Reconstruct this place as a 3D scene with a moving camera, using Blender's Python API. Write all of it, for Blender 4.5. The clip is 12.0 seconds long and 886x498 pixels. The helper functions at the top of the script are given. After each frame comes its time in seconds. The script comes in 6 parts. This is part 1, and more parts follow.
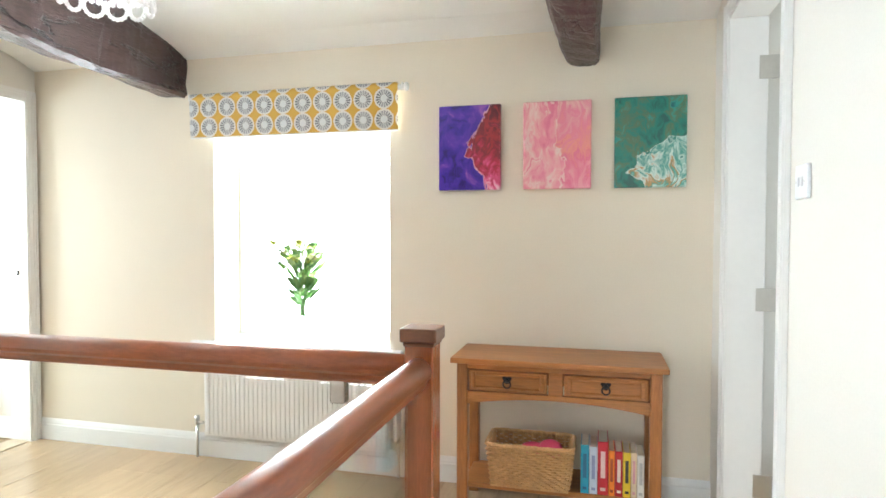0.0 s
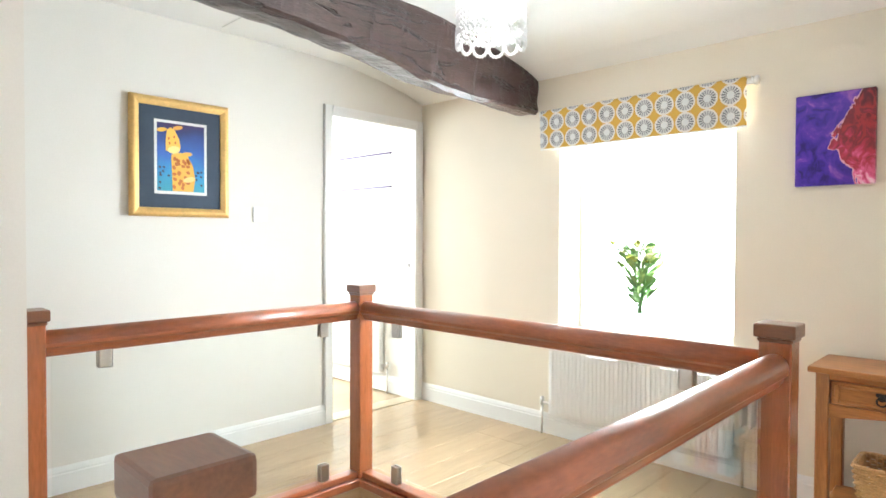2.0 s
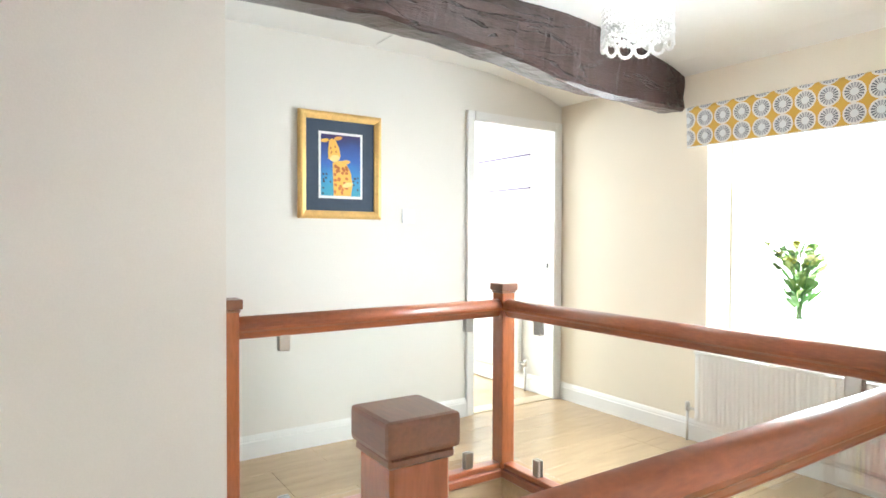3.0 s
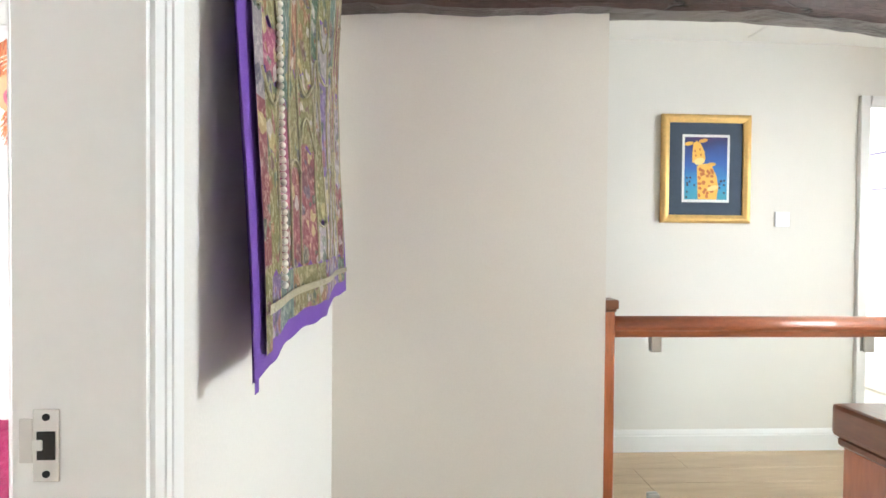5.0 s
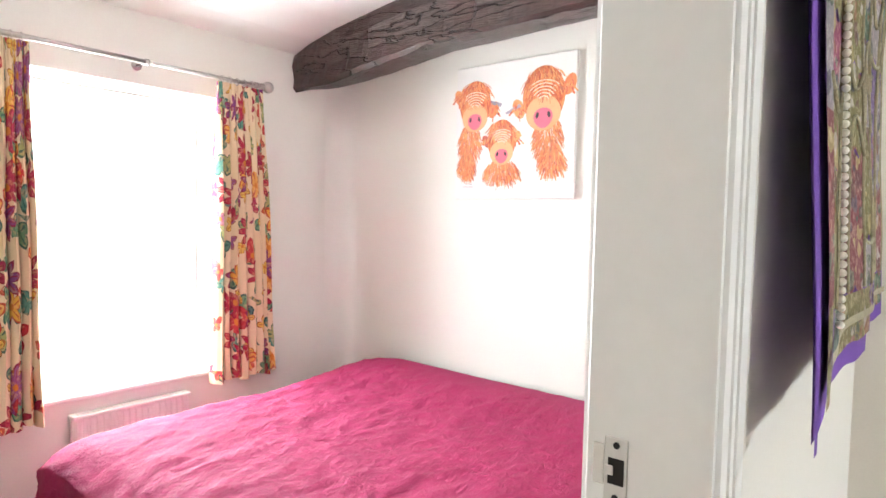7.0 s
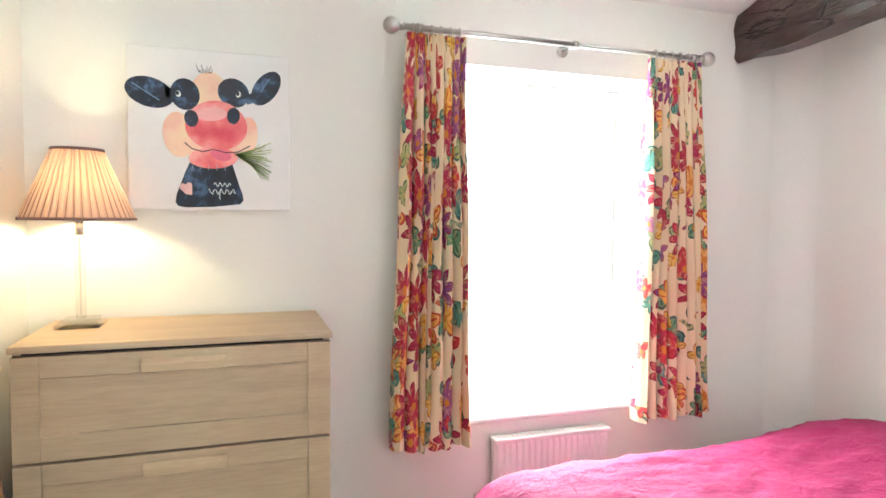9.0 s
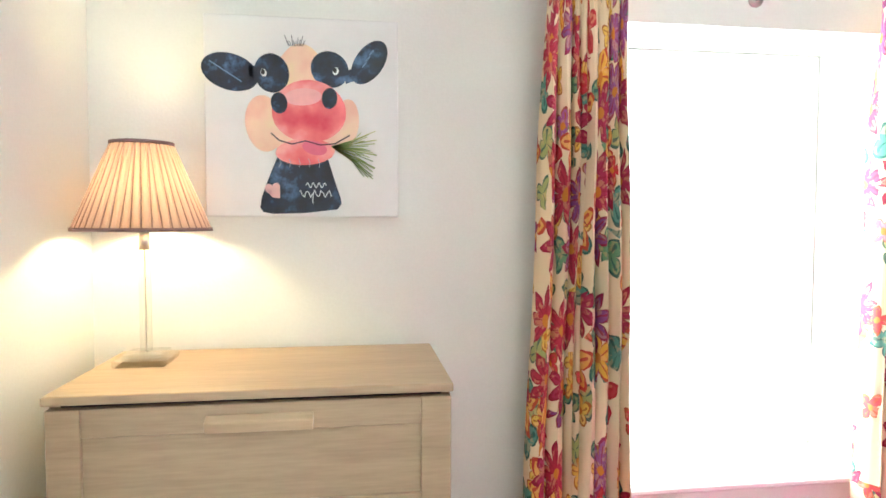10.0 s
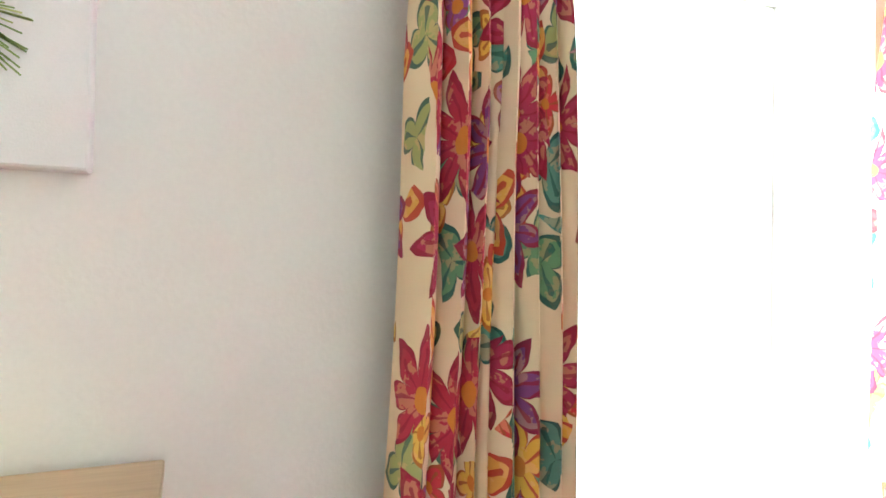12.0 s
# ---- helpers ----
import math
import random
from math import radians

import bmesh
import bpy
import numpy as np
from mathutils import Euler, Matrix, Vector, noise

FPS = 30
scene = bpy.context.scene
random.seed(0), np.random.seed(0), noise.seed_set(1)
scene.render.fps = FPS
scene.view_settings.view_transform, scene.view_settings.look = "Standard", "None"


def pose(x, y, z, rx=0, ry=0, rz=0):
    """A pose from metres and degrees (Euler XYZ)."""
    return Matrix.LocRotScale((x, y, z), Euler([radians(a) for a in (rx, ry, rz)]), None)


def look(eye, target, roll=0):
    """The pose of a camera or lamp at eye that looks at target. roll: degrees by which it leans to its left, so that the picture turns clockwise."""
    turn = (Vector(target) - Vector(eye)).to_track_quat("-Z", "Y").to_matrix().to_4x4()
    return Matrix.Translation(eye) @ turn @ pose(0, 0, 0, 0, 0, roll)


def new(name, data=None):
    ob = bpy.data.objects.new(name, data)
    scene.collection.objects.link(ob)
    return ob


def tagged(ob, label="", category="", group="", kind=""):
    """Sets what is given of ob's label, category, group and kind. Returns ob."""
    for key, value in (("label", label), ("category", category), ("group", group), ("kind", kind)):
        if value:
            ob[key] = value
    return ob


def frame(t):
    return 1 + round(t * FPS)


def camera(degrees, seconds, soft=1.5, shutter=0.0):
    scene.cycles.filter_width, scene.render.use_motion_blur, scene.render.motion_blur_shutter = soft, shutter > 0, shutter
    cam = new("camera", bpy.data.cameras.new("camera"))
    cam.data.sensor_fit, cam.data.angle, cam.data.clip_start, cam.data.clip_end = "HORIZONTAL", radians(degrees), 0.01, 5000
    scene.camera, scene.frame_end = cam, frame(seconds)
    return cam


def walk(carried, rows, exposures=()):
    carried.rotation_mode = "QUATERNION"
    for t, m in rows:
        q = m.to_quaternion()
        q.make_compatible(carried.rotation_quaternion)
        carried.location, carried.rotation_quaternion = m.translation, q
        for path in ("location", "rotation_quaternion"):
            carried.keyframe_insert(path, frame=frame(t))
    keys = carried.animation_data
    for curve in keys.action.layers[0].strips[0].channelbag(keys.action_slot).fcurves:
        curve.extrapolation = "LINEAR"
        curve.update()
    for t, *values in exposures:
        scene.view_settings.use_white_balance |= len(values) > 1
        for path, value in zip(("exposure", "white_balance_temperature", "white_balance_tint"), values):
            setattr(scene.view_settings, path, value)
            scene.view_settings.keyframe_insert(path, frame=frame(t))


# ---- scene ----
cam = camera(72.5, 12.0, soft=1.6)
PATH = [
    (0, (0.044, -0.009, 1.25), (-0.448, 1.929, 1.191), 0.1),
    (0.5, (0.037, -0.049, 1.228), (-0.772, 1.78, 1.178), 0.1),
    (1, (0.037, -0.111, 1.222), (-0.994, 1.602, 1.175), 0.1),
    (1.5, (0.048, -0.18, 1.219), (-1.179, 1.398, 1.174), 0.2),
    (2, (0.067, -0.24, 1.217), (-1.325, 1.195, 1.176), 0.2),
    (2.5, (0.091, -0.296, 1.216), (-1.446, 0.983, 1.175), 0.2),
    (2.7, (0.1, -0.321, 1.214), (-1.49, 0.892, 1.174), 0.2),
    (4.5, (0.206, -0.509, 1.228), (-1.757, -0.126, 1.184), 0.3),
    (5, (0.194, -0.581, 1.22), (-1.802, -0.472, 1.183), 0.5),
    (5.5, (0.252, -0.600, 1.262), (-1.731, -0.842, 1.189), 1.0),
    (6, (0.235, -0.640, 1.272), (-1.677, -1.218, 1.182), 0.9),
    (6.5, (0.218, -0.656, 1.284), (-1.548, -1.59, 1.186), 1.4),
    (7, (0.185, -0.703, 1.284), (-1.366, -1.962, 1.18), 1.2),
    (7.5, (0.217, -0.854, 1.238), (-1.143, -2.318, 1.161), 1.0),
    (7.7, (0.201, -0.909, 1.23), (-1.066, -2.455, 1.157), 1.0),
    (9.3, (0.135, -1.465, 1.279), (-0.357, -3.401, 1.177), 0.3),
    (9.5, (0.138, -1.562, 1.269), (-0.275, -3.516, 1.173), 0.2),
    (10, (0.097, -1.828, 1.281), (-0.183, -3.806, 1.19), 0.1),
    (10.5, (0.022, -2.114, 1.279), (-0.204, -4.099, 1.192), 0.1),
    (11, (-0.041, -2.338, 1.245), (-0.309, -4.319, 1.195), 1.1),
    (11.5, (-0.09, -2.518, 1.223), (-0.442, -4.487, 1.22), 1.2),
    (12, (-0.117, -2.64, 1.199), (-0.895, -4.482, 1.23), 1.0),
]
walk(cam, [(t, look(eye, target, roll)) for t, eye, target, roll in PATH],
     exposures=[(0.0, 0.31, 6000, 5), (1.0, 0.36, 6060, 6), (2.7, 0.34, 6100, 7), (5.0, 0.20, 6180, 8), (6.0, 0.10, 6300, 8), (7.0, -0.03, 6400, 9), (7.7, -0.08, 6400, 8), (9.5, 0.03, 5960, -1), (12.0, 0.02, 6000, -2)])

# plan: north wall of the landing, its west and east walls, the wall to the bedroom, the bedroom's walls
N, W, E = 2.90, -3.20, 0.55
P0, P1 = -0.887, -1.022
PANEL, PANEL_END = -2.22, 0.215
S, BW, BE = -3.47, -2.25, 0.765
TOP, EAVE = 2.36, 2.20

# ---- light ----
world = bpy.data.worlds.new("sky")
scene.world = world
world.use_nodes = True
wn = world.node_tree.nodes
sky = wn.new("ShaderNodeTexSky")
sky.sky_type = "NISHITA"
sky.sun_disc = False
sky.sun_elevation, sky.sun_rotation = radians(50), radians(120)
world.node_tree.links.new(sky.outputs[0], wn["Background"].inputs[0])
wn["Background"].inputs[1].default_value = 0.15
sun = new("sun", bpy.data.lights.new("sun", "SUN"))
sun.data.energy, sun.data.angle, sun.data.color = 1.5, radians(10), (1.0, 0.95, 0.88)
sun.matrix_world = look((6, -4, 9), (0, 0, 0))


def window_light(name, x, y, z, w, h, heading, watts, colour):
    """Sky light that comes in through a window's opening, seen or assumed."""
    lamp = new(name, bpy.data.lights.new(name, "AREA"))
    lamp.data.shape, lamp.data.size, lamp.data.size_y = "RECTANGLE", w, h
    lamp.data.energy, lamp.data.color = watts, colour
    lamp.matrix_world = pose(x, y, z, 90, 0, heading)
    return lamp


DAY = (0.93, 0.98, 1.0)
window_light("sky_light_landing", -1.48, 3.21, 1.30, 0.98, 1.25, 180, 110, DAY)
window_light("sky_light_bedroom", -1.04, S - 0.30, 1.16, 0.8, 1.3, 0, 95, DAY)
# Lamps added at unseen windows, to brighten the rooms behind both doors.
window_light("added_sky_light_west_room", -5.15, 2.0, 1.35, 1.2, 1.2, -90, 85, DAY)
window_light("added_sky_light_east_room", 2.15, 2.2, 1.35, 1.0, 1.2, 90, 13, DAY)



def backdrop(name, x0, x1, y, z0, z1, label):
    """Bright hazy daylight far outside a window."""
    me = bpy.data.meshes.new(name)
    me.from_pydata([(x0, y, z0), (x1, y, z0), (x1, y, z1), (x0, y, z1)], [], [(0, 1, 2, 3)])
    m = bpy.data.materials.new(name)
    m.use_nodes = True
    m.node_tree.nodes.remove(m.node_tree.nodes["Principled BSDF"])
    e = m.node_tree.nodes.new("ShaderNodeEmission")
    e.inputs[0].default_value, e.inputs[1].default_value = (0.97, 0.99, 1.0, 1), 3.0
    m.node_tree.links.new(e.outputs[0], m.node_tree.nodes["Material Output"].inputs[0])
    me.materials.append(m)
    return tagged(new(name, me), label, "sky", "", "structure")


backdrop("backdrop", -9, 6, 7.5, -4, 9, "pale overcast sky beyond the landing window")
backdrop("backdrop", -8, 6, -8.5, -4, 9, "pale overcast sky beyond the bedroom window")

# ---- materials ----


def mat(name, colour, rough=0.6, metal=0.0, vary=0.08, scale=4.0, grain=60.0, bump=0.1, stretch=(1, 1, 1), coat=0.0, objects=0.0):
    """Principled surface with slow mottling, fine grain and a little relief, in metres."""
    m = bpy.data.materials.new(name)
    m.use_nodes = True
    nt, b = m.node_tree, m.node_tree.nodes["Principled BSDF"]
    b.inputs["Roughness"].default_value, b.inputs["Metallic"].default_value = rough, metal
    b.inputs["Coat Weight"].default_value = coat
    b.inputs["Coat Roughness"].default_value = 0.15
    geo = nt.nodes.new("ShaderNodeNewGeometry")
    mp = nt.nodes.new("ShaderNodeMapping")
    mp.inputs["Scale"].default_value = stretch
    nt.links.new(geo.outputs["Position"], mp.inputs[0])
    slow, fine = nt.nodes.new("ShaderNodeTexNoise"), nt.nodes.new("ShaderNodeTexNoise")
    slow.inputs["Scale"].default_value, fine.inputs["Scale"].default_value = scale, grain
    slow.inputs["Detail"].default_value, fine.inputs["Detail"].default_value = 4, 3
    nt.links.new(mp.outputs[0], slow.inputs[0]); nt.links.new(mp.outputs[0], fine.inputs[0])
    add = nt.nodes.new("ShaderNodeMath"); add.operation = "ADD"
    nt.links.new(slow.outputs[0], add.inputs[0]); nt.links.new(fine.outputs[0], add.inputs[1])
    last = add
    if objects:
        info = nt.nodes.new("ShaderNodeObjectInfo")
        mad = nt.nodes.new("ShaderNodeMath"); mad.operation = "MULTIPLY_ADD"
        mad.inputs[1].default_value = objects
        nt.links.new(info.outputs["Random"], mad.inputs[0]); nt.links.new(add.outputs[0], mad.inputs[2])
        last = mad
    rng = nt.nodes.new("ShaderNodeMapRange")
    rng.inputs[1].default_value, rng.inputs[2].default_value = 0.6, 1.4 + objects
    rng.inputs[3].default_value, rng.inputs[4].default_value = 1 - vary, 1 + vary
    nt.links.new(last.outputs[0], rng.inputs[0])
    mul = nt.nodes.new("ShaderNodeVectorMath"); mul.operation = "SCALE"
    mul.inputs[0].default_value = colour
    nt.links.new(rng.outputs[0], mul.inputs["Scale"])
    nt.links.new(mul.outputs[0], b.inputs["Base Color"])
    if bump:
        bp = nt.nodes.new("ShaderNodeBump")
        bp.inputs["Strength"].default_value, bp.inputs["Distance"].default_value = bump, 0.004
        nt.links.new(last.outputs[0], bp.inputs["Height"])
        nt.links.new(bp.outputs[0], b.inputs["Normal"])
    return m


CREAM = mat("cream_wall_paint", (0.80, 0.730, 0.610), 0.75, vary=0.03, scale=1.5, grain=140, bump=0.12)
WHITE_WALL = mat("pale_wall_paint", (0.785, 0.757, 0.705), 0.75, vary=0.03, scale=1.5, grain=140, bump=0.12)
PANEL_PAINT = mat("warm_cream_panel_paint", (0.775, 0.720, 0.650), 0.75, vary=0.03, scale=1.5, grain=140, bump=0.12)
BEDWALL = mat("warm_white_wall_paint", (0.80, 0.79, 0.75), 0.75, vary=0.03, scale=1.5, grain=140, bump=0.12)
CEIL = mat("white_ceiling_paint", (0.84, 0.835, 0.81), 0.8, vary=0.02, scale=1.2, grain=100, bump=0.1)
GLOSS = mat("white_gloss_paint", (0.84, 0.835, 0.82), 0.3, vary=0.02, scale=6, grain=40, bump=0.03)
OAK = mat("oak_laminate", (0.50, 0.36, 0.22), 0.22, vary=0.22, scale=2.2, grain=9, bump=0.05, stretch=(9, 0.8, 4), objects=0.5)
CARPET = mat("beige_carpet", (0.42, 0.32, 0.22), 0.95, vary=0.12, scale=8, grain=260, bump=0.6)
PINE = mat("waxed_pine", (0.37, 0.150, 0.043), 0.36, vary=0.34, scale=4, grain=26, bump=0.08, stretch=(0.7, 7, 7))
PINE_UPRIGHT = mat("waxed_pine_upright", (0.33, 0.128, 0.036), 0.36, vary=0.34, scale=4, grain=26, bump=0.08, stretch=(7, 7, 0.7))
REDWOOD = mat("varnished_redwood", (0.33, 0.095, 0.03), 0.25, vary=0.28, scale=6, grain=34, bump=0.06, stretch=(5, 5, 0.7), coat=0.5)
REDRAIL = mat("varnished_redwood_rail", (0.33, 0.088, 0.028), 0.34, vary=0.30, scale=6, grain=34, bump=0.06, stretch=(1, 1, 5), coat=1.0)
REDRAIL.node_tree.nodes["Principled BSDF"].inputs["Coat Roughness"].default_value = 0.32
BEAM = mat("dark_stained_oak_beam", (0.058, 0.034, 0.031), 0.30, vary=0.45, scale=7, grain=50, bump=0.9, stretch=(3, 0.5, 3))


def checks(m, width=0.016):
    """Long drying cracks along a timber's length (y)."""
    nt = m.node_tree
    b = nt.nodes["Principled BSDF"]
    geo, mp, nz, mth, low = (nt.nodes.new(k) for k in ("ShaderNodeNewGeometry", "ShaderNodeMapping", "ShaderNodeTexNoise", "ShaderNodeMath", "ShaderNodeMapRange"))
    mp.inputs["Scale"].default_value = (5, 0.75, 5)
    nz.inputs["Scale"].default_value, nz.inputs["Detail"].default_value, nz.inputs["Distortion"].default_value = 2.2, 4, 0.4
    nt.links.new(geo.outputs["Position"], mp.inputs[0]); nt.links.new(mp.outputs[0], nz.inputs[0])
    mth.operation = "SUBTRACT"
    mth.inputs[1].default_value = 0.5
    ab = nt.nodes.new("ShaderNodeMath")
    ab.operation = "ABSOLUTE"
    nt.links.new(nz.outputs[0], mth.inputs[0]); nt.links.new(mth.outputs[0], ab.inputs[0])
    low.inputs[1].default_value, low.inputs[2].default_value, low.inputs[3].default_value, low.inputs[4].default_value = 0.0, width, 0.12, 1.0
    nt.links.new(ab.outputs[0], low.inputs[0])
    src = b.inputs["Base Color"].links[0].from_socket
    mul = nt.nodes.new("ShaderNodeVectorMath")
    mul.operation = "SCALE"
    nt.links.new(src, mul.inputs[0]); nt.links.new(low.outputs[0], mul.inputs["Scale"]); nt.links.new(mul.outputs[0], b.inputs["Base Color"])
    bp = nt.nodes.new("ShaderNodeBump")
    bp.inputs["Strength"].default_value, bp.inputs["Distance"].default_value = 0.9, 0.012
    nt.links.new(b.inputs["Normal"].links[0].from_socket, bp.inputs["Normal"]); nt.links.new(low.outputs[0], bp.inputs["Height"]); nt.links.new(bp.outputs[0], b.inputs["Normal"])


checks(BEAM)
CHESTW = mat("grey_oak_veneer", (0.46, 0.34, 0.22), 0.45, vary=0.15, scale=3, grain=22, bump=0.05, stretch=(0.6, 6, 8))
CHROME = mat("brushed_steel", (0.62, 0.60, 0.57), 0.28, 1.0, vary=0.05, bump=0.02)
# Near-black that stands for shade: in the latch holes and drawer gaps.
DARK = mat("painted_shade_black", (0.02, 0.018, 0.016), 0.8, vary=0.1)
IRON = mat("black_iron", (0.02, 0.02, 0.022), 0.45, 0.6, vary=0.2)


def glass(name, tint=(0.96, 0.98, 0.97), rough=0.0):
    m = bpy.data.materials.new(name)
    m.use_nodes = True
    b = m.node_tree.nodes["Principled BSDF"]
    b.inputs["Base Color"].default_value = (*tint, 1)
    b.inputs["Transmission Weight"].default_value, b.inputs["Roughness"].default_value = 1.0, rough
    b.inputs["IOR"].default_value = 1.45
    return m


GLASS = glass("clear_glass")


def thin_glass(name, tint=(0.97, 0.985, 0.98)):
    """Thin clear glass: lets light straight through and shines at a slant."""
    m = bpy.data.materials.new(name)
    m.use_nodes = True
    nt = m.node_tree
    nt.nodes.remove(nt.nodes["Principled BSDF"])
    clear, shine, mixer, lw, power = (nt.nodes.new(k) for k in ("ShaderNodeBsdfTransparent", "ShaderNodeBsdfGlossy", "ShaderNodeMixShader", "ShaderNodeLayerWeight", "ShaderNodeMath"))
    clear.inputs[0].default_value = (*tint, 1)
    shine.inputs["Roughness"].default_value = 0.02
    power.operation = "POWER"
    power.inputs[1].default_value = 4.0
    nt.links.new(lw.outputs["Facing"], power.inputs[0])
    nt.links.new(power.outputs[0], mixer.inputs[0]); nt.links.new(clear.outputs[0], mixer.inputs[1]); nt.links.new(shine.outputs[0], mixer.inputs[2])
    nt.links.new(mixer.outputs[0], nt.nodes["Material Output"].inputs[0])
    return m


THIN = thin_glass("thin_clear_glass")

# ---- building helpers ----


def box(bm, x0, y0, z0, x1, y1, z1, bevel=0.0, m=None, seg=1):
    """A box, with its edges rounded where asked."""
    r = bmesh.ops.create_cube(bm, size=1.0)
    vs = r["verts"]
    bmesh.ops.scale(bm, vec=(abs(x1 - x0), abs(y1 - y0), abs(z1 - z0)), verts=vs)
    bmesh.ops.translate(bm, vec=((x0 + x1) / 2, (y0 + y1) / 2, (z0 + z1) / 2), verts=vs)
    if m is not None:
        bmesh.ops.transform(bm, matrix=m, verts=vs)
    if bevel:
        es = list({e for v in vs for e in v.link_edges})
        bmesh.ops.bevel(bm, geom=es, offset=bevel, segments=seg, affect="EDGES", profile=0.6)
    return bm


def cyl(bm, p, q, r0, r1=None, seg=20):
    """A rod from p to q."""
    p, q = Vector(p), Vector(q)
    r = bmesh.ops.create_cone(bm, cap_ends=True, segments=seg, radius1=r0, radius2=r0 if r1 is None else r1, depth=(q - p).length)
    turn = (q - p).to_track_quat("Z", "Y").to_matrix().to_4x4()
    bmesh.ops.transform(bm, matrix=Matrix.Translation((p + q) / 2) @ turn, verts=r["verts"])
    return bm


def ball(bm, c, r, sx=1, sy=1, sz=1, u=20, v=12):
    g = bmesh.ops.create_uvsphere(bm, u_segments=u, v_segments=v, radius=r)
    bmesh.ops.scale(bm, vec=(sx, sy, sz), verts=g["verts"])
    bmesh.ops.translate(bm, vec=c, verts=g["verts"])
    return bm


def lathe(bm, rows, centre=(0, 0, 0), seg=24):
    """A turned body from (radius, height) rows."""
    rings = []
    for r, z in rows:
        rings.append([bm.verts.new((centre[0] + r * math.cos(a * 2 * math.pi / seg), centre[1] + r * math.sin(a * 2 * math.pi / seg), centre[2] + z)) for a in range(seg)])
    for a, b in zip(rings, rings[1:]):
        for i in range(seg):
            bm.faces.new((a[i], a[(i + 1) % seg], b[(i + 1) % seg], b[i]))
    return bm


def mesh(name, bm, material, smooth=False):
    me = bpy.data.meshes.new(name)
    bmesh.ops.recalc_face_normals(bm, faces=bm.faces)
    bm.to_mesh(me)
    bm.free()
    for m in material if isinstance(material, (list, tuple)) else [material]:
        me.materials.append(m)
    if smooth:
        for p in me.polygons:
            p.use_smooth = True
    return me


def part(name, bm, material, parent, label="", smooth=False):
    ob = new(name, mesh(name, bm, material, smooth))
    ob.parent = parent
    if label:
        ob["label"] = label
    return ob


def thing(name, label, category, at=(0, 0, 0), group="", kind=""):
    """An empty at a thing's base."""
    ob = new(name)
    ob.empty_display_size = 0.05
    ob.location = at
    return tagged(ob, label, category, group, kind)


def solid(name, bm, material, label, category, kind="", smooth=False):
    return tagged(new(name, mesh(name, bm, material, smooth)), label, category, "", kind)


def bm_new():
    return bmesh.new()


# ---- structure ----


def wall(name, boxes, material, label, bevel=0.004):
    bm = bm_new()
    for b in boxes:
        box(bm, *b)
    return solid(name, bm, material, label, "wall", "structure")


H = 2.75
wall("wall_north", [(W - 2.2, N, 0, -1.99, N + 0.36, H), (-0.975, N, 0, 2.4, N + 0.36, H), (-1.99, N, 0, -0.975, N + 0.36, 0.62), (-1.99, N, 1.95, -0.975, N + 0.36, H)],
     CREAM, "cream painted plaster wall around a window")
wall("wall_west", [(W - 0.12, -0.9, 0, W, 2.057, H), (W - 0.12, 2.853, 0, W, N, H), (W - 0.12, 2.057, 2.028, W, 2.853, H)],
     WHITE_WALL, "pale cream painted wall with a doorway")
wall("wall_east", [(E, P0, 0, E + 0.12, 1.842, H), (E, 2.598, 0, E + 0.12, N, H), (E, 1.842, 2.108, E + 0.12, 2.598, H)],
     WHITE_WALL, "off-white painted wall with a closed door")
wall("wall_partition", [(W - 0.12, P1, -2.4, -0.531, P0, H), (0.559, P1, 0, 0.89, P0, H), (-0.531, P1, 2.029, 0.559, P0, H)],
     WHITE_WALL, "pale painted wall between landing and bedroom")
wall("wall_stair_panel", [(PANEL - 0.08, P0, -2.4, PANEL, PANEL_END, 2.30)], PANEL_PAINT, "cream painted wall panel under the beam")
wall("wall_bedroom_south", [(BW - 0.3, S - 0.36, 0, -1.465, S, H), (-0.615, S - 0.36, 0, BE + 0.12, S, H), (-1.465, S - 0.36, 0, -0.615, S, 0.490), (-1.465, S - 0.36, 1.845, -0.615, S, H)],
     BEDWALL, "warm white bedroom wall around a window")
wall("wall_bedroom_west", [(BW - 0.12, S, 0, BW, P1, H)], BEDWALL, "warm white bedroom wall behind the bed")
wall("wall_bedroom_east", [(BE, S, 0, BE + 0.12, P1, H)], BEDWALL, "warm white bedroom wall beside the chest")


def coved(name, x0, x1, ys, zs, label):
    """A ceiling that bends down towards the outer wall, 6 cm thick."""
    bm = bm_new()
    rows = []
    for z_add in (0, 0.06):
        rows.append([[bm.verts.new((x, y, z + z_add)) for y, z in zip(ys, zs)] for x in (x0, x1)])
    for r in rows:
        for i in range(len(ys) - 1):
            bm.faces.new((r[0][i], r[0][i + 1], r[1][i + 1], r[1][i]))
    return solid(name, bm, CEIL, label, "ceiling", "structure")


coved("ceiling_landing", W - 0.1, E + 0.1, [P0 - 0.05, 0.3, 1.9, 2.2, 2.5, 2.75, 2.93], [2.36, 2.36, 2.36, 2.345, 2.30, 2.245, 2.18], "white plaster ceiling bending down to the window wall")
coved("ceiling_bedroom", BW - 0.1, BE + 0.1, [S - 0.03, S + 0.15, S + 0.4, S + 0.7, S + 1.0, -1.8, P1 + 0.05], [2.15, 2.21, 2.27, 2.32, 2.35, 2.36, 2.36], "white plaster ceiling bending down to the window wall")


def slab(name, boxes, material, label):
    bm = bm_new()
    for b in boxes:
        box(bm, *b)
    return solid(name, bm, material, label, "floor", "structure")


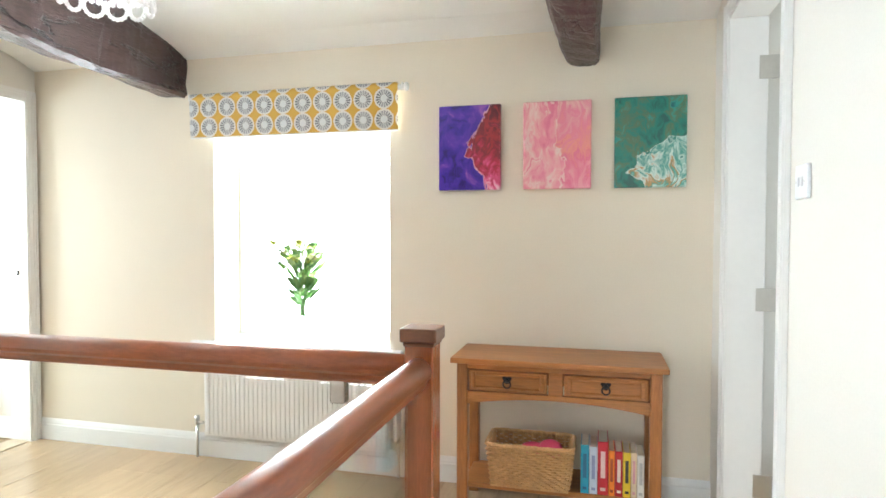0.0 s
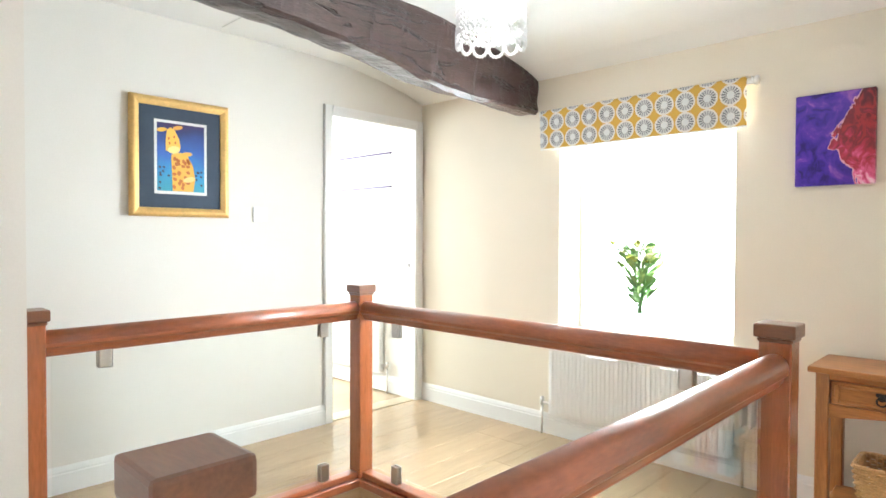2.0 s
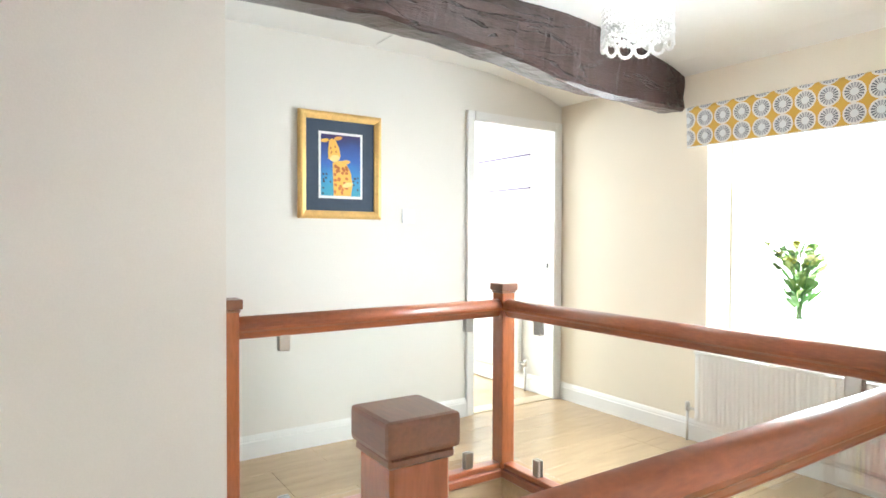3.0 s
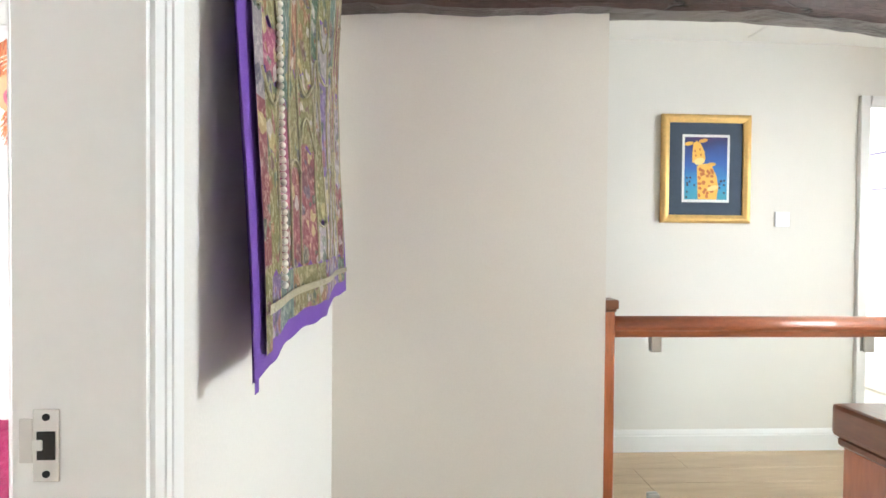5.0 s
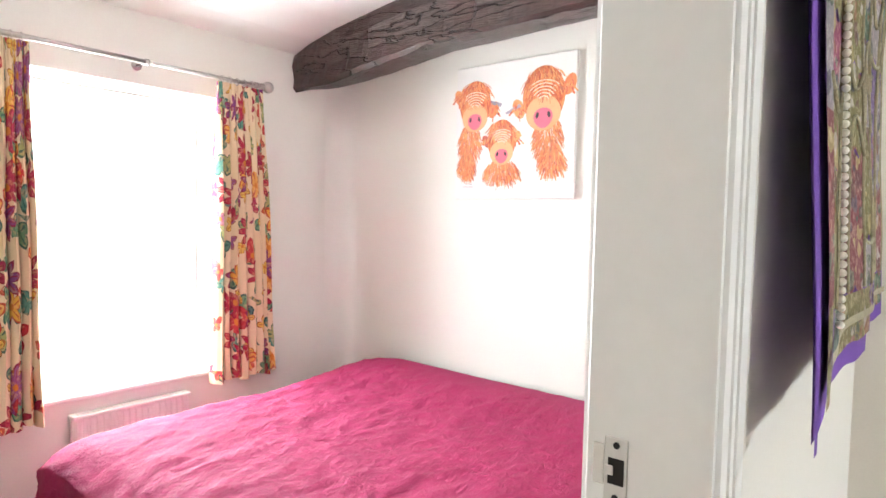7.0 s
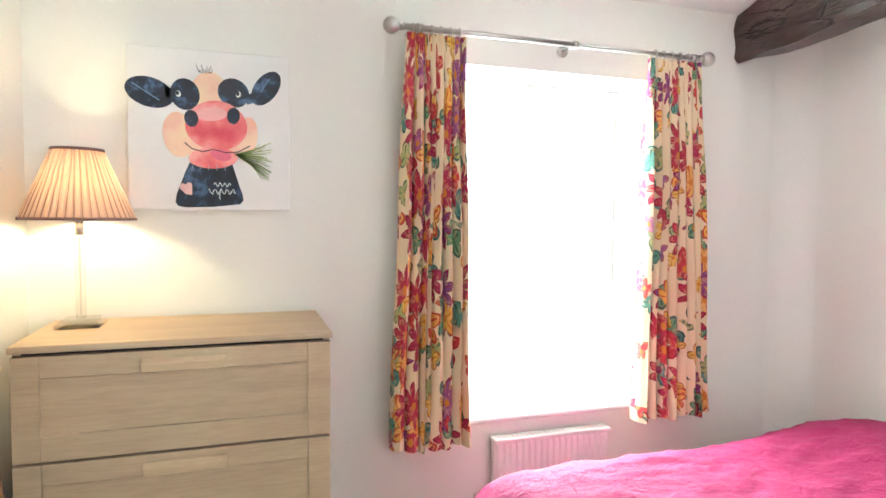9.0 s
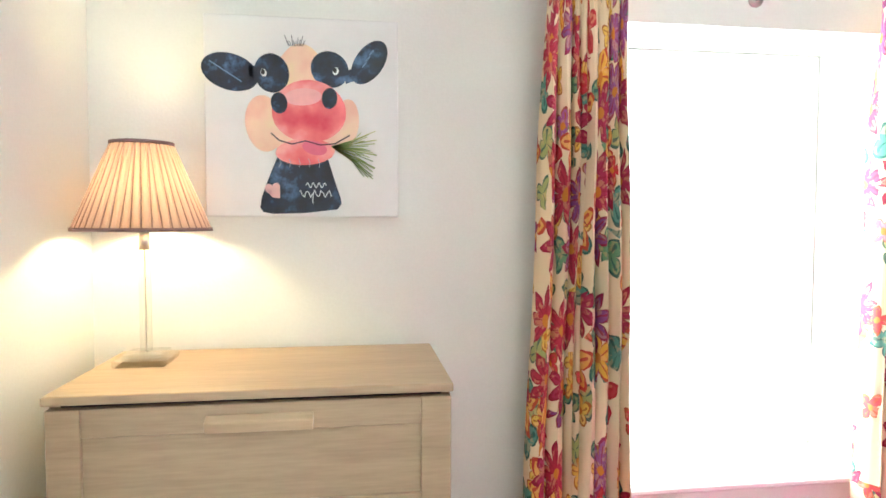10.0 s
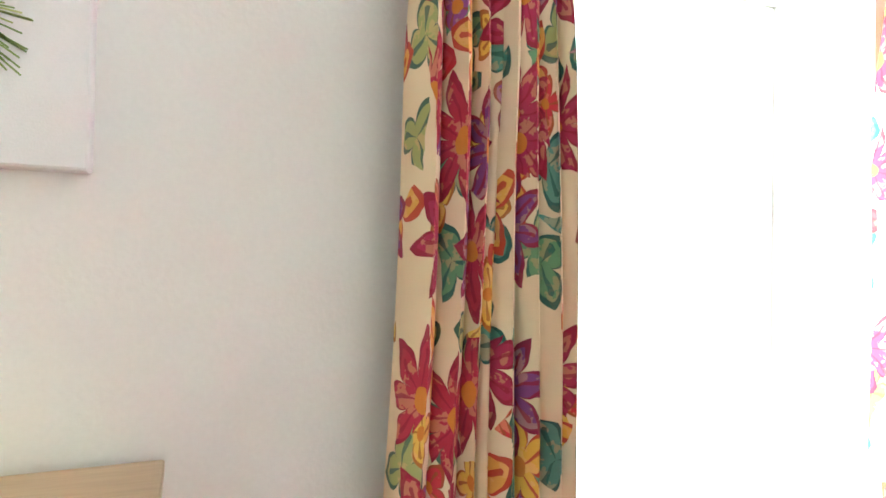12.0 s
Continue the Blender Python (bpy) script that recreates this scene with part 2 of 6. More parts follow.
# the stairwell opening: x -2.18..-0.44, y -0.9..1.6 less the landing where one walks
FLOOR = slab("floor", [(W - 2.2, 1.62, -0.2, 2.4, N, -0.012), (W - 2.2, P0, -0.2, -2.31, 1.62, -0.012), (-0.48, P0, -0.2, 2.4, 1.62, -0.012)], OAK, "warm oak laminate plank floor")
slab("floor_bedroom", [(BW - 0.1, S - 0.1, -0.2, BE + 0.1, P0, -0.003)], CARPET, "beige carpet in the bedroom")
slab("floor_stairwell", [(-2.4, P0, -2.5, -0.4, 1.7, -2.4)], OAK, "dark floor at the foot of the stairs")
bm = bm_new()
box(bm, -2.33, 1.63, -2.4, -0.46, 1.66, -0.2); box(bm, -0.48, 0.0, -2.4, -0.45, 1.63, -0.2); box(bm, -2.34, 0.2, -2.4, -2.31, 1.63, -0.2)
solid("wall_stairwell", bm, WHITE_WALL, "pale painted walls of the stairwell below the floor", "wall", "structure")

# rooms beyond the west and east doors: mostly out of view, window openings added for their lamps
wall("wall_west_room", [(-5.4, 0.6, 0, -5.3, N, 0.8), (-5.4, 0.6, 1.95, -5.3, N, H), (-5.4, 0.6, 0.8, -5.3, 1.3, 1.95), (-5.4, 2.7, 0.8, -5.3, N, 1.95), (-5.3, 0.5, 0, W - 0.12, 0.6, H), (-5.3, 2.855, 0, W - 0.12, N, H)], WHITE_WALL, "white walls of the bright room beyond the doorway")
slab("ceiling_west_room", [(-5.4, 0.5, 2.38, W - 0.1, N, 2.44)], CEIL, "white ceiling of the room beyond the doorway")
wall("wall_east_room", [(2.3, 1.4, 0, 2.4, N, 0.8), (2.3, 1.4, 1.95, 2.4, N, H), (2.3, 1.4, 0.8, 2.4, 1.7, 1.95), (2.3, 2.7, 0.8, 2.4, N, 1.95), (E + 0.12, N - 0.003, 0, 2.4, N + 0.1, H), (E + 0.12, 1.3, 0, 2.4, 1.4, H)], WHITE_WALL, "white walls of the room behind the open door")
slab("ceiling_east_room", [(E + 0.1, 1.3, 2.38, 2.4, N, 2.44)], CEIL, "white ceiling of the room behind the open door")

# soft plaster in the bedroom's far corner
bm = bm_new()
prev = None
for i in range(9):
    a = i / 8 * math.pi / 2
    x, y = BW + 0.13 * (1 - math.sin(a)), S + 0.13 * (1 - math.cos(a))
    cur = (bm.verts.new((x, y, 0)), bm.verts.new((x, y, 2.4)))
    if prev:
        bm.faces.new((prev[0], cur[0], cur[1], prev[1]))
    prev = cur
solid("wall_bedroom_corner", bm, BEDWALL, "softly rounded plaster corner of the bedroom", "wall", "structure", smooth=True)


# ---- skirting and architraves ----
def skirting(name, p, q, inward, h=0.125):
    """A moulded skirting board from p to q; inward points into the room."""
    prof = [(0, 0), (0.018, 0), (0.018, h * 0.72), (0.014, h * 0.76), (0.014, h * 0.82), (0.009, h * 0.93), (0.004, h), (0, h)]
    bm = bm_new()
    ends = [[bm.verts.new((e[0] + inward[0] * d, e[1] + inward[1] * d, z)) for d, z in prof] for e in (p, q)]
    for i in range(len(prof)):
        j = (i + 1) % len(prof)
        bm.faces.new((ends[0][i], ends[0][j], ends[1][j], ends[1][i]))
    bm.faces.new(ends[0]); bm.faces.new(ends[1][::-1])
    return solid(name, bm, GLOSS, "white glossy moulded skirting board", "skirting", "structure")


skirting("baseboard", (W, N), (E, N), (0, -1))
skirting("baseboard", (W, P0), (W, 2.022), (1, 0))
skirting("baseboard", (E, 1.80), (E, P0 + 0.1), (-1, 0))
skirting("baseboard", (BW, S), (BE, S), (0, 1))
skirting("baseboard", (BW, P1), (BW, S), (1, 0))
skirting("baseboard", (BE, S), (BE, P1), (-1, 0))
skirting("baseboard", (-5.3, 2.855), (W - 0.125, 2.855), (0, -1))


def architrave(parent, side, a0, a1, top, at, out, w=0.066, floor=0.0):
    """Moulded trim round an opening: a0..a1 along the wall ('x' or 'y'), on the plane at, standing out by the sign of out."""
    def bar(u0, v0, u1, v1, name):
        bm = bm_new()
        for k, (inset, depth) in enumerate(((0.0, 0.010), (0.010, 0.016), (0.024, 0.013), (0.036, 0.019), (0.050, 0.022))):
            e = 0.0009 * k
            if name == "trim_head":
                b = (u0 + e, v0 + inset, u1 - e, v1 - e)
            elif name == "trim_left":
                b = (u0 + e, v0 + e, u1 - inset, v1 - e)
            else:
                b = (u0 + inset, v0 + e, u1 - e, v1 - e)
            d0, d1 = at + out * (0.0005 + e), at + out * depth
            if side == "x":
                box(bm, b[0], d0, b[1], b[2], d1, b[3])
            else:
                box(bm, d0, b[0], b[1], d1, b[2], b[3])
        part(name, bm, GLOSS, parent)
    bar(a0 - w, floor, a0, top + w, "trim_left")
    bar(a1, floor, a1 + w, top + w, "trim_right")
    bar(a0, top, a1, top + w, "trim_head")


def lining(parent, side, a0, a1, top, d0, d1, floor=0.0, t=0.028, stop=0.0):
    for nm, b in (("jamb", (a0 - t, floor, a0, top)), ("jamb", (a1, floor, a1 + t, top)), ("head", (a0 - t, top, a1 + t, top + t))):
        bm = bm_new()
        if side == "x":
            box(bm, b[0], d0, b[1], b[2], d1, b[3], 0.003)
        else:
            box(bm, d0, b[0], b[1], d1, b[2], b[3], 0.003)
        part(nm, bm, GLOSS, parent)


def strike_plate(parent, m):
    """A latch keep: nickel plate with a lip, a dark block painted as the shade in its hole, and two screws; m puts its
    face on the jamb.
    """
    bm = bm_new(); box(bm, -0.015, -0.041, 0, 0.014, 0.041, 0.0025, 0.001, m=m); box(bm, -0.030, -0.020, 0, -0.015, 0.030, 0.0025, 0.001, m=m)
    pl = part("strike_plate", bm, CHROME, parent, "brushed nickel latch plate")
    bm = bm_new(); box(bm, -0.010, -0.016, 0.0005, 0.010, 0.016, 0.0032, m=m)
    part("mortise_shade", bm, DARK, pl)
    bm = bm_new(); box(bm, -0.014, -0.005, 0.003, -0.003, 0.007, 0.0055, 0.001, m=m)
    part("tongue", bm, CHROME, pl)
    for s in (-1, 1):
        bm = bm_new(); cyl(bm, m @ Vector((0, s * 0.032, 0.002)), m @ Vector((0, s * 0.032, 0.0035)), 0.0042, seg=12)
        part("screw", bm, IRON, pl)


door = thing("door_1", "white painted doorway to a bright room", "doorway", (W, 2.45, 0), kind="structure")
door.location = (0, 0, 0)
lining(door, "y", 2.085, 2.825, 2.0, W - 0.13, W + 0.004)
architrave(door, "y", 2.085, 2.825, 2.0, W, 1)
bm = bm_new(); box(bm, W - 0.13, 2.085, -0.004, W, 2.825, 0.006, 0.003)
part("threshold", bm, mat("pale_threshold", (0.62, 0.5, 0.34), 0.4), door)
strike_plate(door, Matrix.Translation((W - 0.06, 2.8245, 1.0)) @ Matrix(((1, 0, 0, 0), (0, 0, -1, 0), (0, 1, 0, 0), (0, 0, 0, 1))))
door = thing("door_2", "white painted door, opened inwards on steel hinges", "door", kind="structure")
lining(door, "y", 1.87, 2.57, 2.08, E - 0.004, E + 0.13)
architrave(door, "y", 1.87, 2.57, 2.08, E, -1)
bm = bm_new(); box(bm, E + 0.168, 2.528, 0.006, E + 0.863, 2.566, 2.072, 0.002)
for z0, z1 in ((0.25, 0.95), (1.1, 1.85)):
    for x0, x1 in ((0.27, 0.49), (0.56, 0.78)):
        box(bm, E + x0, 2.524, z0, E + x1, 2.535, z1, 0.004)
leaf = part("leaf", bm, GLOSS, door)
for z in (0.25, 0.985, 1.885):
    bm = bm_new(); box(bm, E + 0.098, 2.5665, z - 0.045, E + 0.172, 2.5695, z + 0.045, 0.0008); cyl(bm, (E + 0.150, 2.574, z - 0.045), (E + 0.150, 2.574, z + 0.045), 0.006, seg=12)
    part("hinge", bm, CHROME, door, "satin steel butt hinge")
door = thing("door_3", "white painted doorway into the bedroom with a latch plate", "doorway", kind="structure")
JX = -0.502
lining(door, "x", JX, 0.53, 2.0, P1 - 0.004, P0 + 0.004)
architrave(door, "x", JX, 0.53, 2.0, P0, 1, w=0.085)
architrave(door, "x", JX - 0.008, 0.538, 2.008, P1, -1, w=0.07)
strike_plate(door, Matrix.Translation((JX, -0.985, 0.984)) @ Matrix(((0, 0, 1, 0), (1, 0, 0, 0), (0, 1, 0, 0), (0, 0, 0, 1))))


# ---- windows ----
def casement(name, x0, x1, z0, z1, y, out, label):
    """A white window frame with a mullion, glass, and a board at its foot; out is +1 to the north."""
    w = thing(name, label, "window", kind="structure")
    for n, b in (("frame_side", (x0, z0, x0 + 0.04, z1)), ("frame_side", (x1 - 0.04, z0, x1, z1)), ("frame_head", (x0 + 0.04, z1 - 0.04, x1 - 0.04, z1)), ("frame_foot", (x0 + 0.04, z0, x1 - 0.04, z0 + 0.045))):
        bm = bm_new(); box(bm, b[0], y, b[1], b[2], y + out * 0.06, b[3], 0.006)
        part(n, bm, GLOSS, w)
    bm = bm_new(); box(bm, x0 + 0.04, y + out * 0.026, z0 + 0.045, x1 - 0.04, y + out * 0.032, z1 - 0.04)
    p = part("pane", bm, GLASS, w)
    p.visible_shadow = False
    return w


w = casement("window_1", -1.99, -0.975, 0.645, 1.95, N + 0.24, 1, "white framed landing window in a deep recess")
bm = bm_new(); box(bm, -1.989, N - 0.001, 0.622, -0.976, N + 0.24, 0.645, 0.002); box(bm, -2.13, N - 0.035, 0.622, -0.90, N - 0.001, 0.645, 0.006)
part("window_sill", bm, GLOSS, w)
w = casement("window_2", -1.465, -0.615, 0.510, 1.845, S - 0.24, -1, "white framed bedroom window in a deep recess")
bm = bm_new(); box(bm, -1.464, S - 0.24, 0.488, -0.616, S + 0.001, 0.510, 0.002); box(bm, -1.51, S + 0.001, 0.488, -0.575, S + 0.03, 0.510, 0.006)
part("window_sill", bm, GLOSS, w)


# ---- beams ----
def beam(name, rows, label, seed):
    """A hewn beam along y: rows of (y, east face, west face, bottom at the east, bottom at the west, top)."""
    bm = bm_new()
    fine = []
    for a, b in zip(rows, rows[1:]):
        n = max(2, int(abs(b[0] - a[0]) / 0.03))
        fine += [tuple(a[k] + (b[k] - a[k]) * i / n for k in range(6)) for i in range(n)]
    fine.append(rows[-1])
    rings = []
    for y, e, w_, be, bw, t in fine:
        c = 0.018
        sec = [(e - 0.006, t), (e, t - 0.03), (e + 0.004, (t * 2 + be) / 3), (e + 0.002, (t + be * 2) / 3), (e, be + c), (e - c, be), ((e * 2 + w_) / 3, be * .66 + bw * .34 - 0.004), ((e + w_ * 2) / 3, be * .34 + bw * .66 - 0.004), (w_ + c, bw), (w_, bw + c), (w_, t)]
        ring = []
        for i, (x, z) in enumerate(sec):
            p = Vector((x * 4 + seed, y * 2.2, z * 4))
            d = 0.016 * noise.noise(p) + 0.008 * noise.noise(p * 4.1) + 0.004 * noise.noise(p * 11)
            crack = -0.012 if (i == 3 and noise.noise(Vector((y * 1.3, seed, 2))) > 0.0) else 0
            ring.append(bm.verts.new((x + d * (1 if i < 6 else -0.5) + crack, y, z + (d * 0.9 if 4 < i < 9 else 0))))
        rings.append(ring)
    for a, b in zip(rings, rings[1:]):
        for i in range(len(a)):
            j = (i + 1) % len(a)
            bm.faces.new((a[i], a[j], b[j], b[i]))
    bm.faces.new(rings[0]); bm.faces.new(rings[-1][::-1])
    return solid(name, bm, BEAM, label, "beam", smooth=False)


beam("ceiling_beam", [(2.91, -2.150, -2.36, 1.985, 2.01, 2.225), (2.55, -2.150, -2.37, 1.975, 2.03, 2.30), (2.16, -2.145, -2.38, 1.985, 2.04, 2.36), (1.90, -2.14, -2.38, 2.005, 2.055, 2.375), (1.60, -2.14, -2.385, 2.065, 2.11, 2.38), (1.20, -2.135, -2.385, 2.11, 2.15, 2.38), (0.80, -2.13, -2.385, 2.13, 2.17, 2.38), (0.25, -2.12, -2.385, 2.115, 2.145, 2.38), (-0.4, -2.11, -2.38, 2.10, 2.12, 2.38), (P0 - 0.01, -2.10, -2.36, 2.09, 2.105, 2.38)],
     "dark stained rough-hewn oak beam, curved and cracked", 3.0)
beam("ceiling_beam", [(P1 + 0.01, -2.03, -2.24, 2.13, 2.16, 2.38), (-1.9, -2.0, -2.245, 2.11, 2.14, 2.38), (-2.6, -1.96, -2.245, 2.075, 2.115, 2.36), (-3.0, -1.93, -2.245, 2.02, 2.075, 2.30), (-3.25, -1.91, -2.245, 1.975, 2.05, 2.24), (S - 0.01, -1.89, -2.245, 1.955, 2.04, 2.15)],
     "dark stained rough-hewn oak beam above the bed", 9.0)
beam("ceiling_beam", [(2.91, 0.052, -0.092, 2.02, 2.022, 2.23), (2.7, 0.055, -0.12, 2.03, 2.04, 2.27), (2.4, 0.058, -0.14, 2.06, 2.07, 2.33), (1.8, 0.06, -0.15, 2.12, 2.13, 2.38), (1.0, 0.06, -0.15, 2.15, 2.15, 2.38), (P0 - 0.01, 0.06, -0.15, 2.15, 2.15, 2.38)],
     "dark stained rough-hewn oak beam with a worn end", 15.0)

# loft hatch line on the ceiling
bm = bm_new(); box(bm, -3.12, 1.30, 2.353, -2.55, 1.90, 2.361, 0.003)
solid("loft_hatch", bm, CEIL, "white loft hatch flush in the ceiling", "hatch")


# ---- balustrade ----
def newel(x, y, top, label, z0=-0.22, s=0.042, c=0.054):
    n = thing("newel_post", label, "newel post", (x, y, 0), group="newel posts round the stairwell")
    bm = bm_new(); box(bm, -s, -s, z0, s, s, top - 0.045, 0.004)
    part("post", bm, REDWOOD, n)
    bm = bm_new(); box(bm, -s - 0.004, -s - 0.004, top - 0.052, s + 0.004, s + 0.004, top - 0.040, 0.003); box(bm, -c, -c, top - 0.040, c, c, top, 0.006, seg=2)
    part("cap", bm, CAPWOOD, n, "darker square cap with eased edges")
    return n


CAPWOOD = mat("dark_varnished_cap", (0.17, 0.062, 0.027), 0.3, vary=0.25, scale=8, grain=40, bump=0.05, stretch=(1, 5, 5), coat=0.4)
RX, RY, RW = -0.44, 1.66, -2.35
newel(RX, RY, 0.975, "square redwood newel post beside the console table", -0.012)
newel(RW, RY, 0.975, "square redwood newel post at the corner of the stairwell", -0.012)
newel(RW, 0.245, 0.965, "square redwood newel post fixed behind the wall panel", -0.012)
newel(-0.476, -0.013, 1.021, "square redwood newel post at the head of the stairs", -0.3, 0.038, 0.0465)


def rail(name, p, q, label, r=0.031):
    """A moulded handrail: rounded top, coved sides, flat groove below."""
    prof = [(-0.020, -0.034), (-0.024, -0.022), (-0.032, -0.014)]
    prof += [(-0.034 * math.cos(radians(a)), -0.004 + 0.037 * math.sin(radians(a)) ** 0.85) for a in range(0, 181, 12)]
    prof += [(0.032, -0.014), (0.024, -0.022), (0.020, -0.034)]
    p, q = Vector(p), Vector(q)
    side = (q - p).cross(Vector((0, 0, 1))).normalized()
    up = side.cross(q - p).normalized()
    bm = bm_new()
    ends = [[bm.verts.new(e + side * a * 1.12 + up * b * 1.16) for a, b in prof] for e in (p, q)]
    for i in range(len(prof)):
        j = (i + 1) % len(prof)
        bm.faces.new((ends[0][i], ends[0][j], ends[1][j], ends[1][i]))
    bm.faces.new(ends[0]); bm.faces.new(ends[1][::-1])
    hr = thing(name, label, "handrail")
    ob = part("rail", bm, REDRAIL, hr)
    for f in ob.data.polygons:
        f.use_smooth = f.normal.z > 0.02 and len(f.vertices) == 4
    bm = bm_new()
    ends = [[bm.verts.new(e + side * a + up * b) for a, b in ((-0.016, -0.0398), (0.016, -0.0398), (0.016, -0.049), (0.013, -0.052), (-0.013, -0.052), (-0.016, -0.049))] for e in (p, q)]
    for i in range(6):
        j = (i + 1) % 6
        bm.faces.new((ends[0][i], ends[0][j], ends[1][j], ends[1][i]))
    bm.faces.new(ends[0]); bm.faces.new(ends[1][::-1])
    part("fillet_strip", bm, REDRAIL, hr)
    return hr


ZR = 0.853
rail("handrail", (RW + 0.042, RY, ZR), (RX - 0.042, RY, ZR), "varnished redwood handrail across the window side")
rail("handrail", (RW, 0.287, ZR), (RW, RY - 0.042, ZR), "varnished redwood handrail beside the west wall")
rail("handrail", (RX, 0.030, ZR), (RX, RY - 0.042, ZR), "varnished redwood handrail along the landing")
rail("handrail", (-0.518, -0.013, 0.80), (-2.0, -0.013, -0.38), "varnished redwood handrail sloping down the stairs")


def base_rail(p, q, label):
    bm = bm_new()
    x0, x1, y0, y1 = min(p[0], q[0]), max(p[0], q[0]), min(p[1], q[1]), max(p[1], q[1])
    if x1 - x0 > y1 - y0:
        box(bm, x0, y0 - 0.05, -0.03, x1, y0 + 0.035, 0.012, 0.004); box(bm, x0, y0 - 0.03, 0.012, x1, y0 + 0.03, 0.04, 0.008, seg=2)
    else:
        box(bm, x0 - 0.035, y0, -0.03, x0 + 0.05, y1, 0.012, 0.004); box(bm, x0 - 0.03, y0, 0.012, x0 + 0.03, y1, 0.04, 0.008, seg=2)
    return solid("base_rail", bm, REDRAIL, label, "rail")


base_rail((RW + 0.042, RY), (RX - 0.042, RY), "redwood base rail on the floor edge")
base_rail((RW, 0.287), (RW, RY - 0.042), "redwood base rail on the floor edge")
base_rail((RX, 0.017), (RX, RY - 0.042), "redwood base rail on the floor edge")


def glass_panel(p, q, clips, label):
    """A frameless glass infill held by steel clips under the rail and on the base."""
    g = thing("glass_panel", label, "glass panel", group="glass infill panels of the balustrade")
    along = abs(q[0] - p[0]) > abs(q[1] - p[1])
    bm = bm_new()
    if along:
        box(bm, p[0], p[1] - 0.004, 0.075, q[0], p[1] + 0.004, 0.792)
    else:
        box(bm, p[0] - 0.004, p[1], 0.075, p[0] + 0.004, q[1], 0.792)
    gl = part("pane", bm, THIN, g)
    gl.visible_shadow = False
    for c in clips:
        for z, s in ((0.783, 1), (0.075, -1)):
            bm = bm_new()
            m = Matrix.Translation((c, p[1], z)) if along else Matrix.Translation((p[0], c, z)) @ Matrix.Rotation(math.pi / 2, 4, "Z")
            lo, hi = (-0.048, 0.036) if s > 0 else (-0.036, 0.048)
            for side in (-1, 1):
                box(bm, -0.024, side * 0.006, lo, 0.024, side * 0.015, hi, 0.007, m=m, seg=2)
            part("clip", bm, CHROME, g, "satin steel glass clip")
    return g


glass_panel((RW + 0.07, RY), (RX - 0.07, RY), (-2.08, -0.70), "clear glass infill panel under the window rail")
glass_panel((RW, 0.31), (RW, RY - 0.07), (0.478, 1.43), "clear glass infill panel beside the west wall")
glass_panel((RX, 0.05), (RX, RY - 0.07), (0.25, 1.40), "clear glass infill panel along the landing")

# stairs going down to the west
st = thing("staircase", "oak stairs going down from the landing", "stairs")
for i in range(7):
    bm = bm_new(); box(bm, -0.50 - 0.23 * (i + 1), P0, -0.19 * (i + 1) - 0.03, -0.48 - 0.23 * i, -0.07, -0.19 * (i + 1), 0.004)
    part("tread", bm, OAK, st)
    bm = bm_new(); box(bm, -0.50 - 0.23 * i, P0, -0.19 * (i + 1), -0.485 - 0.23 * i, -0.07, -0.19 * i - 0.03)
    part("riser", bm, GLOSS, st)


